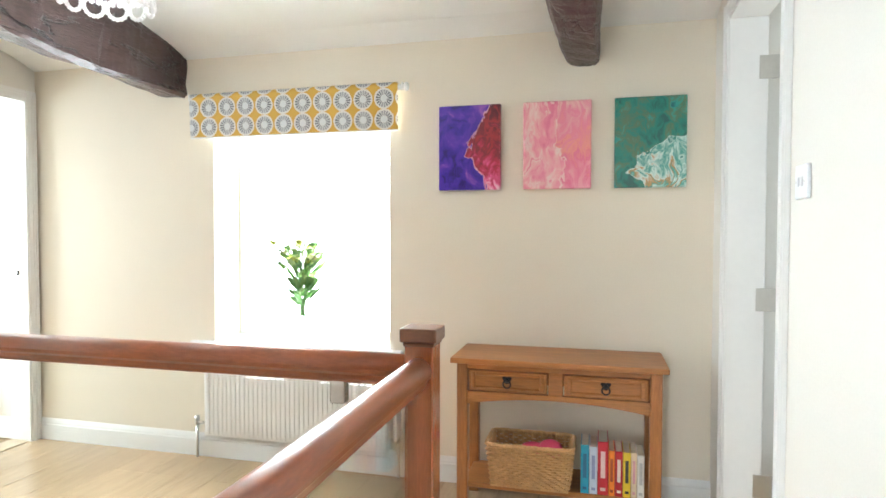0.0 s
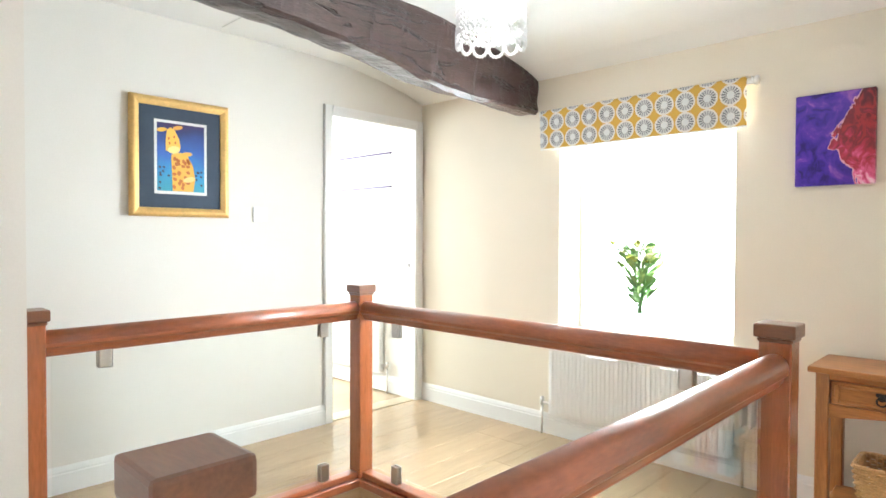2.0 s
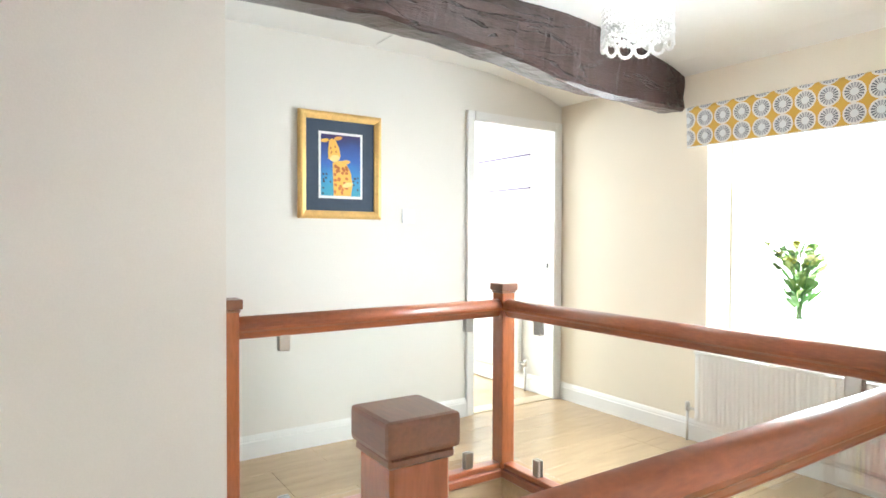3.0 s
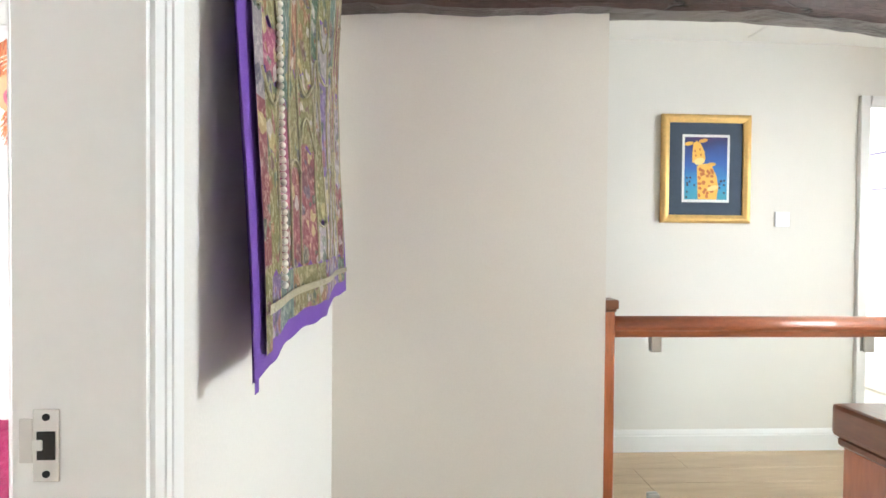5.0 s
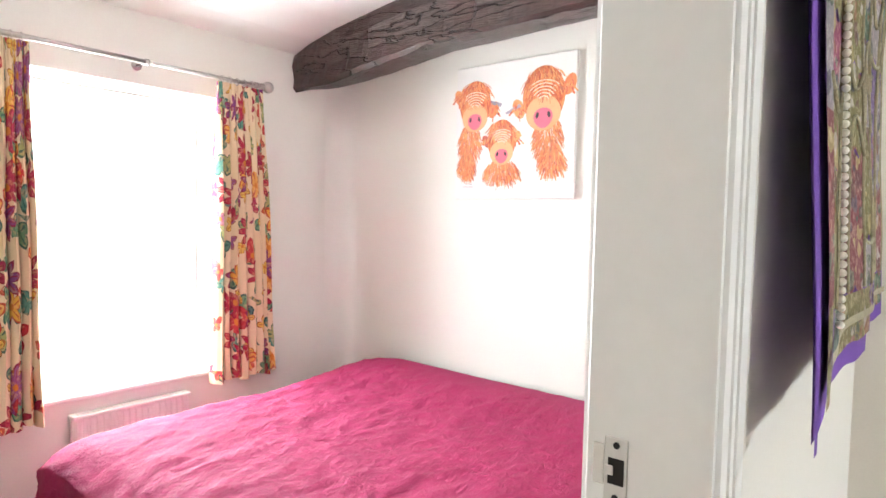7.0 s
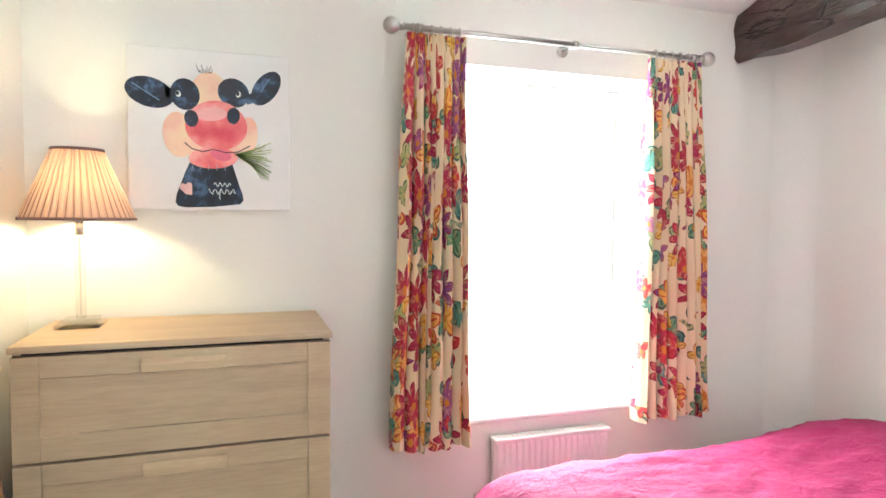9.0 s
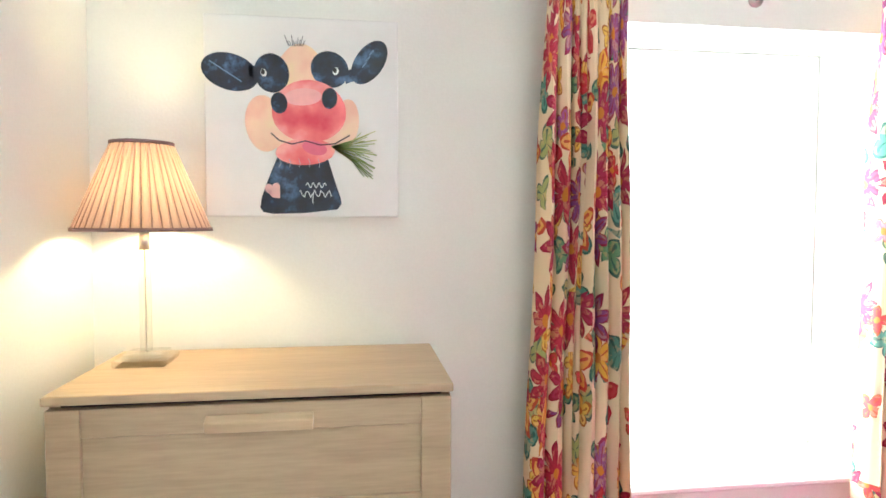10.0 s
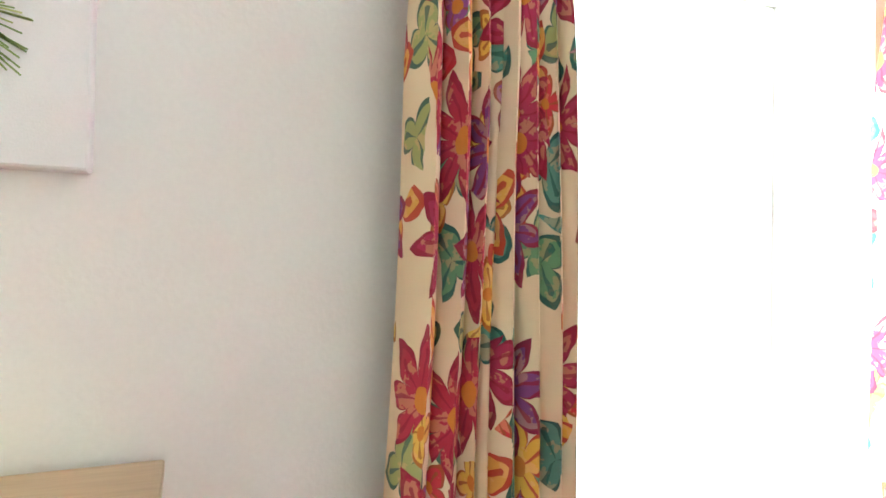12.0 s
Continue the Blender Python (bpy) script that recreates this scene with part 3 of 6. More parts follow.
# ---- patterned materials ----
class Nodes:
    """A short way to wire a pattern."""

    def __init__(self, name, rough=0.8):
        self.m = bpy.data.materials.new(name)
        self.m.use_nodes = True
        self.t = self.m.node_tree
        self.b = self.t.nodes["Principled BSDF"]
        self.b.inputs["Roughness"].default_value = rough

    def put(self, socket, v):
        if isinstance(v, bpy.types.NodeSocket):
            self.t.links.new(v, socket)
        elif v is not None:
            socket.default_value = v

    def math(self, op, a, b=None, c=None):
        n = self.t.nodes.new("ShaderNodeMath")
        n.operation = op
        for s, v in zip(n.inputs, (a, b, c)):
            self.put(s, v)
        return n.outputs[0]

    def vec(self, op, a, b=None):
        n = self.t.nodes.new("ShaderNodeVectorMath")
        n.operation = op
        self.put(n.inputs[0], a)
        if b is not None:
            self.put(n.inputs[1], b)
        return n.outputs["Value"] if op == "LENGTH" else n.outputs[0]

    def split(self, v):
        n = self.t.nodes.new("ShaderNodeSeparateXYZ")
        self.put(n.inputs[0], v)
        return n.outputs

    def join(self, x, y, z=0.0):
        n = self.t.nodes.new("ShaderNodeCombineXYZ")
        for s, v in zip(n.inputs, (x, y, z)):
            self.put(s, v)
        return n.outputs[0]

    def noise(self, v, scale, detail=3, rough=0.5, distort=0.0):
        n = self.t.nodes.new("ShaderNodeTexNoise")
        self.put(n.inputs["Vector"], v)
        n.inputs["Scale"].default_value, n.inputs["Detail"].default_value = scale, detail
        n.inputs["Roughness"].default_value, n.inputs["Distortion"].default_value = rough, distort
        return n.outputs

    def voronoi(self, v, scale, rand=1.0):
        n = self.t.nodes.new("ShaderNodeTexVoronoi")
        self.put(n.inputs["Vector"], v)
        n.inputs["Scale"].default_value, n.inputs["Randomness"].default_value = scale, rand
        return n.outputs

    def mix(self, f, a, b):
        n = self.t.nodes.new("ShaderNodeMix")
        n.data_type = "RGBA"
        for s, v in zip((n.inputs[0], n.inputs[6], n.inputs[7]), (f, a, b)):
            if not isinstance(v, bpy.types.NodeSocket) and isinstance(v, tuple):
                v = (*v, 1.0)
            self.put(s, v)
        return n.outputs[2]

    def ramp(self, f, stops, hard=False):
        n = self.t.nodes.new("ShaderNodeValToRGB")
        n.color_ramp.interpolation = "CONSTANT" if hard else "LINEAR"
        e = n.color_ramp.elements
        while len(e) < len(stops):
            e.new(0.5)
        for k, (p, c) in zip(e, stops):
            k.position, k.color = p, (*c, 1)
        self.put(n.inputs[0], f)
        return n.outputs[0]

    def coord(self, kind):
        n = self.t.nodes.new("ShaderNodeTexCoord")
        return n.outputs[kind]

    def island(self):
        return self.t.nodes.new("ShaderNodeNewGeometry").outputs["Random Per Island"]

    def position(self):
        return self.t.nodes.new("ShaderNodeNewGeometry").outputs["Position"]

    def done(self, colour, height=None, strength=0.2, distance=0.003):
        self.put(self.b.inputs["Base Color"], colour)
        if height is not None:
            bp = self.t.nodes.new("ShaderNodeBump")
            bp.inputs["Strength"].default_value, bp.inputs["Distance"].default_value = strength, distance
            self.put(bp.inputs["Height"], height)
            self.t.links.new(bp.outputs[0], self.b.inputs["Normal"])
        return self.m


def pour(name, box_, ground, patch, line, vein, seed, stretch=(1.0, 1.0, 1.0), wild=0.5):
    """Poured acrylic with two pools: ground paint, and a second pool past a wandering line (a + b|v - c| + d v along u), veined where they meet."""
    n = Nodes(name, 0.3)
    x0, z0, w_, h_ = box_
    xyz = n.split(n.position())
    u, v = n.math("MULTIPLY_ADD", xyz[0], 1 / w_, -x0 / w_), n.math("MULTIPLY_ADD", xyz[2], 1 / h_, -z0 / h_)
    flat = n.join(n.math("ADD", u, seed), n.math("ADD", v, seed * 1.7))
    warp = n.vec("SUBTRACT", n.noise(flat, 2.2, 3)[1], (0.5, 0.5, 0.5))
    big = n.vec("SCALE", warp)
    big.node.inputs["Scale"].default_value = 0.55
    q = n.vec("MULTIPLY", n.vec("ADD", flat, big), stretch)
    swirl = n.noise(q, 1.7, 4, 0.5, 1.2)[0]
    fine = n.noise(q, 3.0, 4, 0.55, 1.8)[0]
    base = n.ramp(n.math("MULTIPLY_ADD", fine, 0.75, n.math("MULTIPLY_ADD", swirl, 0.75, -0.25)), ground)
    pool = n.ramp(n.math("ADD", n.math("MULTIPLY", v, 0.5), n.math("MULTIPLY_ADD", fine, 0.9, -0.22)), patch)
    edge = n.math("ADD", n.math("MULTIPLY_ADD", n.math("ABSOLUTE", n.math("SUBTRACT", v, line[2])), line[1], line[0]), n.math("MULTIPLY", v, line[3]))
    m = n.math("ADD", n.math("SUBTRACT", u, edge), n.math("MULTIPLY_ADD", swirl, wild, -0.5 * wild))
    col = n.mix(n.math("GREATER_THAN", m, 0.0), base, pool)
    thin = n.math("LESS_THAN", n.math("ABSOLUTE", m), n.math("MULTIPLY", fine, 0.030))
    col = n.mix(n.math("MULTIPLY", thin, 0.75), col, vein)
    return n.done(col, fine, 0.12, 0.003)


PURPLE_ART = pour("poured_purple_paint", (-0.708, 1.450, 0.303, 0.408), [(0.32, (0.020, 0.008, 0.13)), (0.44, (0.055, 0.022, 0.33)), (0.55, (0.10, 0.035, 0.40)), (0.64, (0.26, 0.09, 0.46)), (0.72, (0.40, 0.16, 0.42))],
                  [(0.18, (0.80, 0.50, 0.60)), (0.28, (0.72, 0.13, 0.30)), (0.40, (0.42, 0.03, 0.06)), (0.50, (0.16, 0.02, 0.03)), (0.60, (0.36, 0.03, 0.035)), (0.72, (0.10, 0.012, 0.02))], (0.46, 0.60, 0.40, 0.12), (0.80, 0.45, 0.50), 1.3, wild=1.1)
PINK_ART = pour("poured_pink_paint", (-0.296, 1.450, 0.313, 0.408), [(0.34, (0.70, 0.16, 0.26)), (0.46, (0.80, 0.28, 0.36)), (0.56, (0.84, 0.42, 0.44)), (0.64, (0.88, 0.64, 0.60)), (0.70, (0.78, 0.24, 0.32))],
                [(0.20, (0.80, 0.32, 0.38)), (0.36, (0.72, 0.15, 0.26)), (0.50, (0.80, 0.30, 0.24)), (0.62, (0.76, 0.22, 0.32)), (0.78, (0.84, 0.50, 0.46))], (0.62, 0.0, 0.5, -0.25), (0.88, 0.68, 0.62), 4.4, (1.7, 0.8, 1.0), 1.2)
GREEN_ART = pour("poured_green_paint", (0.120, 1.450, 0.310, 0.408), [(0.34, (0.015, 0.10, 0.08)), (0.46, (0.02, 0.22, 0.17)), (0.56, (0.10, 0.17, 0.09)), (0.64, (0.05, 0.34, 0.27)), (0.72, (0.01, 0.12, 0.14))],
                 [(0.12, (0.70, 0.82, 0.76)), (0.20, (0.06, 0.34, 0.28)), (0.26, (0.46, 0.24, 0.07)), (0.32, (0.66, 0.80, 0.74)), (0.40, (0.05, 0.30, 0.25)), (0.50, (0.62, 0.78, 0.72)), (0.58, (0.02, 0.20, 0.17)), (0.8, (0.04, 0.30, 0.22))], (0.08, 1.9, 0.16, 0.0), (0.75, 0.84, 0.80), 7.1, (1.0, 1.0, 1.0), 1.1)


def flowers():
    """Printed curtain cotton: red, purple and orange flowers with green leaves on cream, laid out along the cloth."""
    n = Nodes("floral_cotton", 0.85)
    uv = n.coord("UV")
    wob = n.vec("SCALE", n.vec("SUBTRACT", n.noise(uv, 16, 2)[1], (0.5, 0.5, 0.5)))
    wob.node.inputs["Scale"].default_value = 0.03
    p = n.vec("ADD", uv, wob)
    col = (0.77, 0.62, 0.42)
    tone = n.noise(uv, 30, 3, 0.6)[0]

    def layer(col, cell, off, size, petals, palette, line, squash=1.0, keep=0.0, point=0.5, eye=0.17):
        q = n.vec("MULTIPLY", n.vec("ADD", p, (off, off * 0.63, 0)), (cell, cell * squash, 0))
        v = n.voronoi(q, 1.0, 0.6)
        d = n.split(n.vec("SUBTRACT", q, v["Position"]))
        rnd = n.split(v["Color"])
        ang = n.math("ADD", n.math("ARCTAN2", d[1], d[0]), n.math("MULTIPLY", rnd[1], 6.28))
        r = n.math("SQRT", n.math("ADD", n.math("MULTIPLY", d[0], d[0]), n.math("MULTIPLY", d[1], d[1])))
        turn = n.math("MULTIPLY", ang, petals / 6.2832)
        saw = n.math("SUBTRACT", 1.0, n.math("MULTIPLY", n.math("PINGPONG", turn, 0.5), 2.0))
        round_ = n.math("SQRT", n.math("MAXIMUM", saw, 0.0))
        lobe = n.math("ADD", n.math("MULTIPLY", saw, point), n.math("MULTIPLY", round_, 1 - point))
        edge = n.math("MULTIPLY", n.math("MULTIPLY_ADD", lobe, 0.68, 0.32), size)
        edge = n.math("MULTIPLY", edge, n.math("GREATER_THAN", rnd[2], keep))
        inside = n.math("LESS_THAN", r, edge)
        rim = n.math("GREATER_THAN", r, n.math("MULTIPLY", edge, 0.83))
        c = n.ramp(rnd[0], palette, True)
        pale = n.mix(0.5, c, (0.86, 0.50, 0.26))
        c = n.mix(n.math("MULTIPLY", n.math("GREATER_THAN", tone, 0.54), 0.6), c, pale)
        rib = n.math("MULTIPLY", n.math("GREATER_THAN", saw, 0.86), n.math("LESS_THAN", r, n.math("MULTIPLY", edge, 0.7)))
        c = n.mix(n.math("MULTIPLY", rib, 0.8), c, line)
        c = n.mix(n.math("MULTIPLY", rim, 0.85), c, line)
        c = n.mix(n.math("LESS_THAN", r, size * eye), c, (0.60, 0.20, 0.04))
        return n.mix(inside, col, c)

    GR = [(0.0, (0.15, 0.30, 0.16)), (0.35, (0.11, 0.27, 0.21)), (0.7, (0.36, 0.38, 0.15))]
    RD = [(0.0, (0.42, 0.03, 0.06)), (0.40, (0.21, 0.06, 0.20)), (0.56, (0.38, 0.03, 0.08)), (0.84, (0.28, 0.09, 0.24))]
    OR = [(0.0, (0.72, 0.36, 0.09)), (0.5, (0.50, 0.05, 0.06)), (0.75, (0.76, 0.40, 0.07))]
    YL = [(0.0, (0.74, 0.48, 0.10)), (0.6, (0.58, 0.05, 0.06)), (0.8, (0.32, 0.10, 0.28))]
    col = layer(col, 8.6, 0.31, 0.46, 3, GR, (0.02, 0.09, 0.08), 0.85, 0.48, 0.3, 0.0)
    col = layer(col, 9.5, 0.77, 0.36, 4, YL, (0.34, 0.09, 0.03), 0.8, 0.66, 0.2, 0.2)
    col = layer(col, 6.6, 1.43, 0.52, 5, OR, (0.44, 0.02, 0.03), 0.85, 0.70, 0.25)
    col = layer(col, 6.2, 0.0, 0.49, 8, RD, (0.26, 0.01, 0.04), 0.85, 0.50, 0.15)
    weave = n.noise(uv, 500, 1)[0]
    return n.done(col, weave, 0.15, 0.001)


FLORAL = flowers()


def daisies():
    """Blind cloth: grey and white wheels in rows on ochre."""
    n = Nodes("ochre_wheel_print", 0.85)
    s = n.split(n.coord("UV"))
    a, b = n.math("MULTIPLY_ADD", s[0], 1 / 0.111, 19.40), n.math("MULTIPLY_ADD", s[1], 1 / 0.103, 0.947)
    x, y = n.math("SUBTRACT", n.math("FRACT", a), 0.5), n.math("MULTIPLY", n.math("SUBTRACT", n.math("FRACT", b), 0.5), 0.928)
    r = n.math("SQRT", n.math("ADD", n.math("MULTIPLY", x, x), n.math("MULTIPLY", y, y)))
    ang = n.math("ARCTAN2", y, x)
    blot = n.noise(n.coord("UV"), 40, 2)[0]
    rw = n.math("ADD", r, n.math("MULTIPLY_ADD", blot, 0.05, -0.025))
    spoke = n.math("GREATER_THAN", n.math("COSINE", n.math("MULTIPLY", ang, 17)), 0.05)
    band = n.math("MULTIPLY", n.math("GREATER_THAN", rw, 0.17), n.math("LESS_THAN", rw, 0.385))
    side = n.math("ABSOLUTE", n.math("COSINE", ang))
    c = n.mix(n.math("LESS_THAN", rw, 0.465), (0.60, 0.36, 0.06), (0.74, 0.71, 0.66))
    c = n.mix(band, c, (0.60, 0.60, 0.60))
    c = n.mix(n.math("MULTIPLY", spoke, band), c, n.mix(side, (0.34, 0.35, 0.37), (0.07, 0.075, 0.09)))
    c = n.mix(n.math("LESS_THAN", rw, 0.16), c, (0.68, 0.70, 0.70))
    return n.done(c, n.noise(n.coord("UV"), 600, 1)[0], 0.12, 0.001)


WHEELS = daisies()


def islands(name, stops, rough=0.7, fine=30.0):
    """Brush strokes: one tone for each separate stroke."""
    n = Nodes(name, rough)
    c = n.ramp(n.island(), stops)
    k = n.noise(n.position(), fine, 2)[0]
    return n.done(n.mix(n.math("MULTIPLY", k, 0.15), c, (0.9, 0.7, 0.55)))


def plain(name, c, rough=0.6, vary=0.08, scale=20.0, **k):
    return mat(name, c, rough, vary=vary, scale=scale, **k)


CANVAS = plain("white_canvas", (0.80, 0.79, 0.78), 0.8, 0.03, grain=500, bump=0.1)


class Sheet:
    """Draws flat shapes on a picture: u to the right and v up from its lower left corner, as the viewer sees it."""

    def __init__(self, origin, right, up, out):
        self.o, self.r, self.u, self.n = Vector(origin), Vector(right), Vector(up), Vector(out)
        self.lift = 0.0008

    def at(self, u, v, d=0.0):
        return self.o + self.r * u + self.u * v + self.n * d

    def poly(self, bm, pts, d):
        bm.faces.new([bm.verts.new(self.at(u, v, d)) for u, v in pts])

    def oval(self, bm, cu, cv, ru, rv, turn=0.0, d=0.001, n=28, egg=0.0):
        c, s = math.cos(radians(turn)), math.sin(radians(turn))
        pts = []
        for i in range(n):
            a = 2 * math.pi * i / n
            x, y = ru * math.cos(a) * (1 + egg * math.sin(a)), rv * math.sin(a)
            pts.append((cu + x * c - y * s, cv + x * s + y * c))
        self.poly(bm, pts, d)

    def stroke(self, bm, pts, w, d):
        for (a, b), (c, e) in zip(pts, pts[1:]):
            l = math.hypot(c - a, e - b) or 1e-6
            nx, ny = -(e - b) / l * w / 2, (c - a) / l * w / 2
            self.poly(bm, [(a - nx, b - ny), (c - nx, e - ny), (c + nx, e + ny), (a + nx, b + ny)], d)


def canvas(name, sheet, w, h, depth, material, label):
    p = thing(name, label, "painting")
    bm = bm_new()
    a, b = sheet.at(0, 0, -depth), sheet.at(w, h, 0)
    box(bm, min(a.x, b.x), min(a.y, b.y), min(a.z, b.z), max(a.x, b.x), max(a.y, b.y), max(a.z, b.z), 0.003)
    part("canvas", bm, material, p)
    return p


X, Y, Z = (1, 0, 0), (0, 1, 0), (0, 0, 1)
for x0, x1, m, lab in ((-0.708, -0.405, PURPLE_ART, "abstract poured painting in purple, blue and red"), (-0.296, 0.017, PINK_ART, "abstract poured painting in pinks and coral"), (0.120, 0.430, GREEN_ART, "abstract poured painting in greens with white foam")):
    canvas("painting", Sheet((x0, N - 0.032, 1.450), X, Z, (0, -1, 0)), x1 - x0, 0.408, 0.031, m, lab)

# framed picture of two yellow animals
gs = Sheet((W + 0.012, 0.845, 1.318), Y, Z, X)
gw, gh = 0.522, 0.618
g = thing("framed_picture", "gold framed picture of two yellow giraffes on blue", "picture")
GOLD = mat("gold_frame", (0.72, 0.47, 0.17), 0.36, 0.6, vary=0.16, scale=10, grain=60, bump=0.05)
FW = 0.046
FPROF = [(0.0, -0.011), (0.0, 0.012), (0.006, 0.020), (0.016, 0.024), (0.028, 0.020), (0.036, 0.012), (0.040, 0.013), (FW, 0.006), (FW, -0.004)]


def mitred(name, c0, c1, i0, i1):
    """One side of a moulded frame between two outer corners, mitred towards the inner ones."""
    bm = bm_new()
    rows = []
    for d, out in FPROF:
        k = d / FW
        rows.append([bm.verts.new(gs.at(c[0] + (i[0] - c[0]) * k, c[1] + (i[1] - c[1]) * k, out)) for c, i in ((c0, i0), (c1, i1))])
    for p, q in zip(rows, rows[1:]):
        bm.faces.new((p[0], p[1], q[1], q[0]))
    return part(name, bm, GOLD, g, "", True)


outer = [(0, 0), (gw, 0), (gw, gh), (0, gh)]
inner = [(FW, FW), (gw - FW, FW), (gw - FW, gh - FW), (FW, gh - FW)]
for k, nm in enumerate(("frame_foot", "frame_side", "frame_head", "frame_side")):
    mitred(nm, outer[k], outer[(k + 1) % 4], inner[k], inner[(k + 1) % 4])
NAVY, WHITE = plain("slate_blue_mount", (0.045, 0.065, 0.10), 0.8), plain("white_card", (0.8, 0.8, 0.78), 0.7, 0.02)
bm = bm_new(); gs.poly(bm, [(0.044, 0.044), (gw - 0.044, 0.044), (gw - 0.044, gh - 0.044), (0.044, gh - 0.044)], 0.001)
part("mount", bm, NAVY, g, "slate blue mount")
bm = bm_new(); gs.poly(bm, [(0.122, 0.118), (0.400, 0.118), (0.400, 0.505), (0.122, 0.505)], 0.002)
part("slip", bm, WHITE, g)
nb = Nodes("painted_night_sky", 0.6)
sz = nb.math("MULTIPLY_ADD", nb.noise(nb.position(), 9, 3)[0], 0.12, nb.math("SUBTRACT", nb.split(nb.position())[2], 1.50))
BLUES = nb.done(nb.ramp(nb.math("MULTIPLY", sz, 2.6), [(0.0, (0.05, 0.32, 0.40)), (0.25, (0.04, 0.28, 0.55)), (0.55, (0.03, 0.11, 0.42)), (0.85, (0.02, 0.03, 0.14)), (1.0, (0.05, 0.02, 0.10))]))
bm = bm_new(); gs.poly(bm, [(0.136, 0.134), (0.386, 0.134), (0.386, 0.490), (0.136, 0.490)], 0.003)
part("print", bm, BLUES, g)
YEL = islands("giraffe_yellow", [(0.0, (0.80, 0.38, 0.03)), (0.5, (0.85, 0.50, 0.06)), (1.0, (0.72, 0.25, 0.03))])
BROWN, PALE = plain("giraffe_patch", (0.55, 0.16, 0.03)), plain("pale_snout", (0.85, 0.66, 0.25))
bm = bm_new()
gs.poly(bm, [(0.215, 0.135), (0.325, 0.135), (0.335, 0.20), (0.325, 0.27), (0.295, 0.325), (0.262, 0.340), (0.228, 0.335), (0.208, 0.325)], 0.0036)
gs.poly(bm, [(0.180, 0.345), (0.235, 0.335), (0.258, 0.365), (0.250, 0.41), (0.228, 0.455), (0.205, 0.468), (0.186, 0.455), (0.180, 0.40)], 0.0040)
gs.oval(bm, 0.160, 0.452, 0.026, 0.011, 12, 0.0042); gs.oval(bm, 0.243, 0.470, 0.027, 0.011, 14, 0.0042); gs.oval(bm, 0.292, 0.335, 0.028, 0.011, 5, 0.0042)
part("giraffe", bm, YEL, g)
bm = bm_new()
random.seed(5)
for i in range(26):
    gs.oval(bm, random.uniform(0.222, 0.300), random.uniform(0.15, 0.31), 0.009, 0.012, random.uniform(0, 90), 0.0044, 7)
for u, v in ((0.196, 0.41), (0.224, 0.42), (0.20, 0.385), (0.23, 0.39)):
    gs.oval(bm, u, v, 0.005, 0.008, 0, 0.0044, 8)
part("patches", bm, BROWN, g)["kind"] = "stuff"
bm = bm_new(); gs.oval(bm, 0.222, 0.352, 0.032, 0.020, 10, 0.0046); gs.oval(bm, 0.303, 0.200, 0.034, 0.014, 15, 0.0046)
part("snout", bm, PALE, g)["kind"] = "stuff"
bm = bm_new()
for i in range(16):
    gs.oval(bm, random.choice((random.uniform(0.142, 0.20), random.uniform(0.338, 0.38))), random.uniform(0.14, 0.26), 0.0055, 0.007, random.uniform(0, 90), 0.0038, 8)
part("poppies", bm, plain("dark_dots", (0.03, 0.02, 0.03)), g)["kind"] = "stuff"

# three shaggy cattle above the bed
hw, hh = 0.655, 0.645
hs = Sheet((BW + 0.024, -2.59, 1.378), Y, Z, X)
h = canvas("painting", hs, hw, hh, 0.022, CANVAS, "white canvas painting of three shaggy orange cattle")
FUR = islands("orange_fur", [(0.0, (0.324, 0.027, 0.018)), (0.25, (0.540, 0.081, 0.027)), (0.6, (0.684, 0.234, 0.062)), (0.85, (0.720, 0.378, 0.144)), (1.0, (0.216, 0.018, 0.018))])
SNOUT, BLACKP, BUFF = plain("pink_snout", (0.673, 0.131, 0.205)), plain("black_paint", (0.014, 0.014, 0.017)), plain("buff_paint", (0.731, 0.393, 0.205))
fb = Nodes("orange_wash", 0.6)
fbn = fb.noise(fb.vec("MULTIPLY", fb.position(), (1.0, 1.0, 0.28)), 70, 4, 0.65, 0.6)[0]
FURBASE = fb.done(fb.ramp(fbn, [(0.34, (0.245, 0.024, 0.017)), (0.46, (0.506, 0.098, 0.032)), (0.56, (0.604, 0.204, 0.065)), (0.68, (0.685, 0.376, 0.163))]), fbn, 0.2)
CURLS = plain("pale_apricot_paint", (0.86, 0.68, 0.54))
GREYP = plain("grey_horn", (0.35, 0.32, 0.40))
random.seed(11)


def fur(bm, cu, cv, ru, rv, n, d, droop=1.0, length=0.055, wid=0.009):
    for i in range(n):
        a, k = random.uniform(0, 2 * math.pi), math.sqrt(random.random())
        u, v = cu + ru * k * math.cos(a), cv + rv * k * math.sin(a)
        t = (u - cu) / max(ru, 1e-4)
        l = length * random.uniform(0.6, 1.2)
        pts = [(u, v), (u + t * 0.016, v - l * 0.5 * droop), (u + t * 0.03, v - l * droop)]
        hs.stroke(bm, pts, wid * random.uniform(0.5, 1.3), d + i * 2e-6)


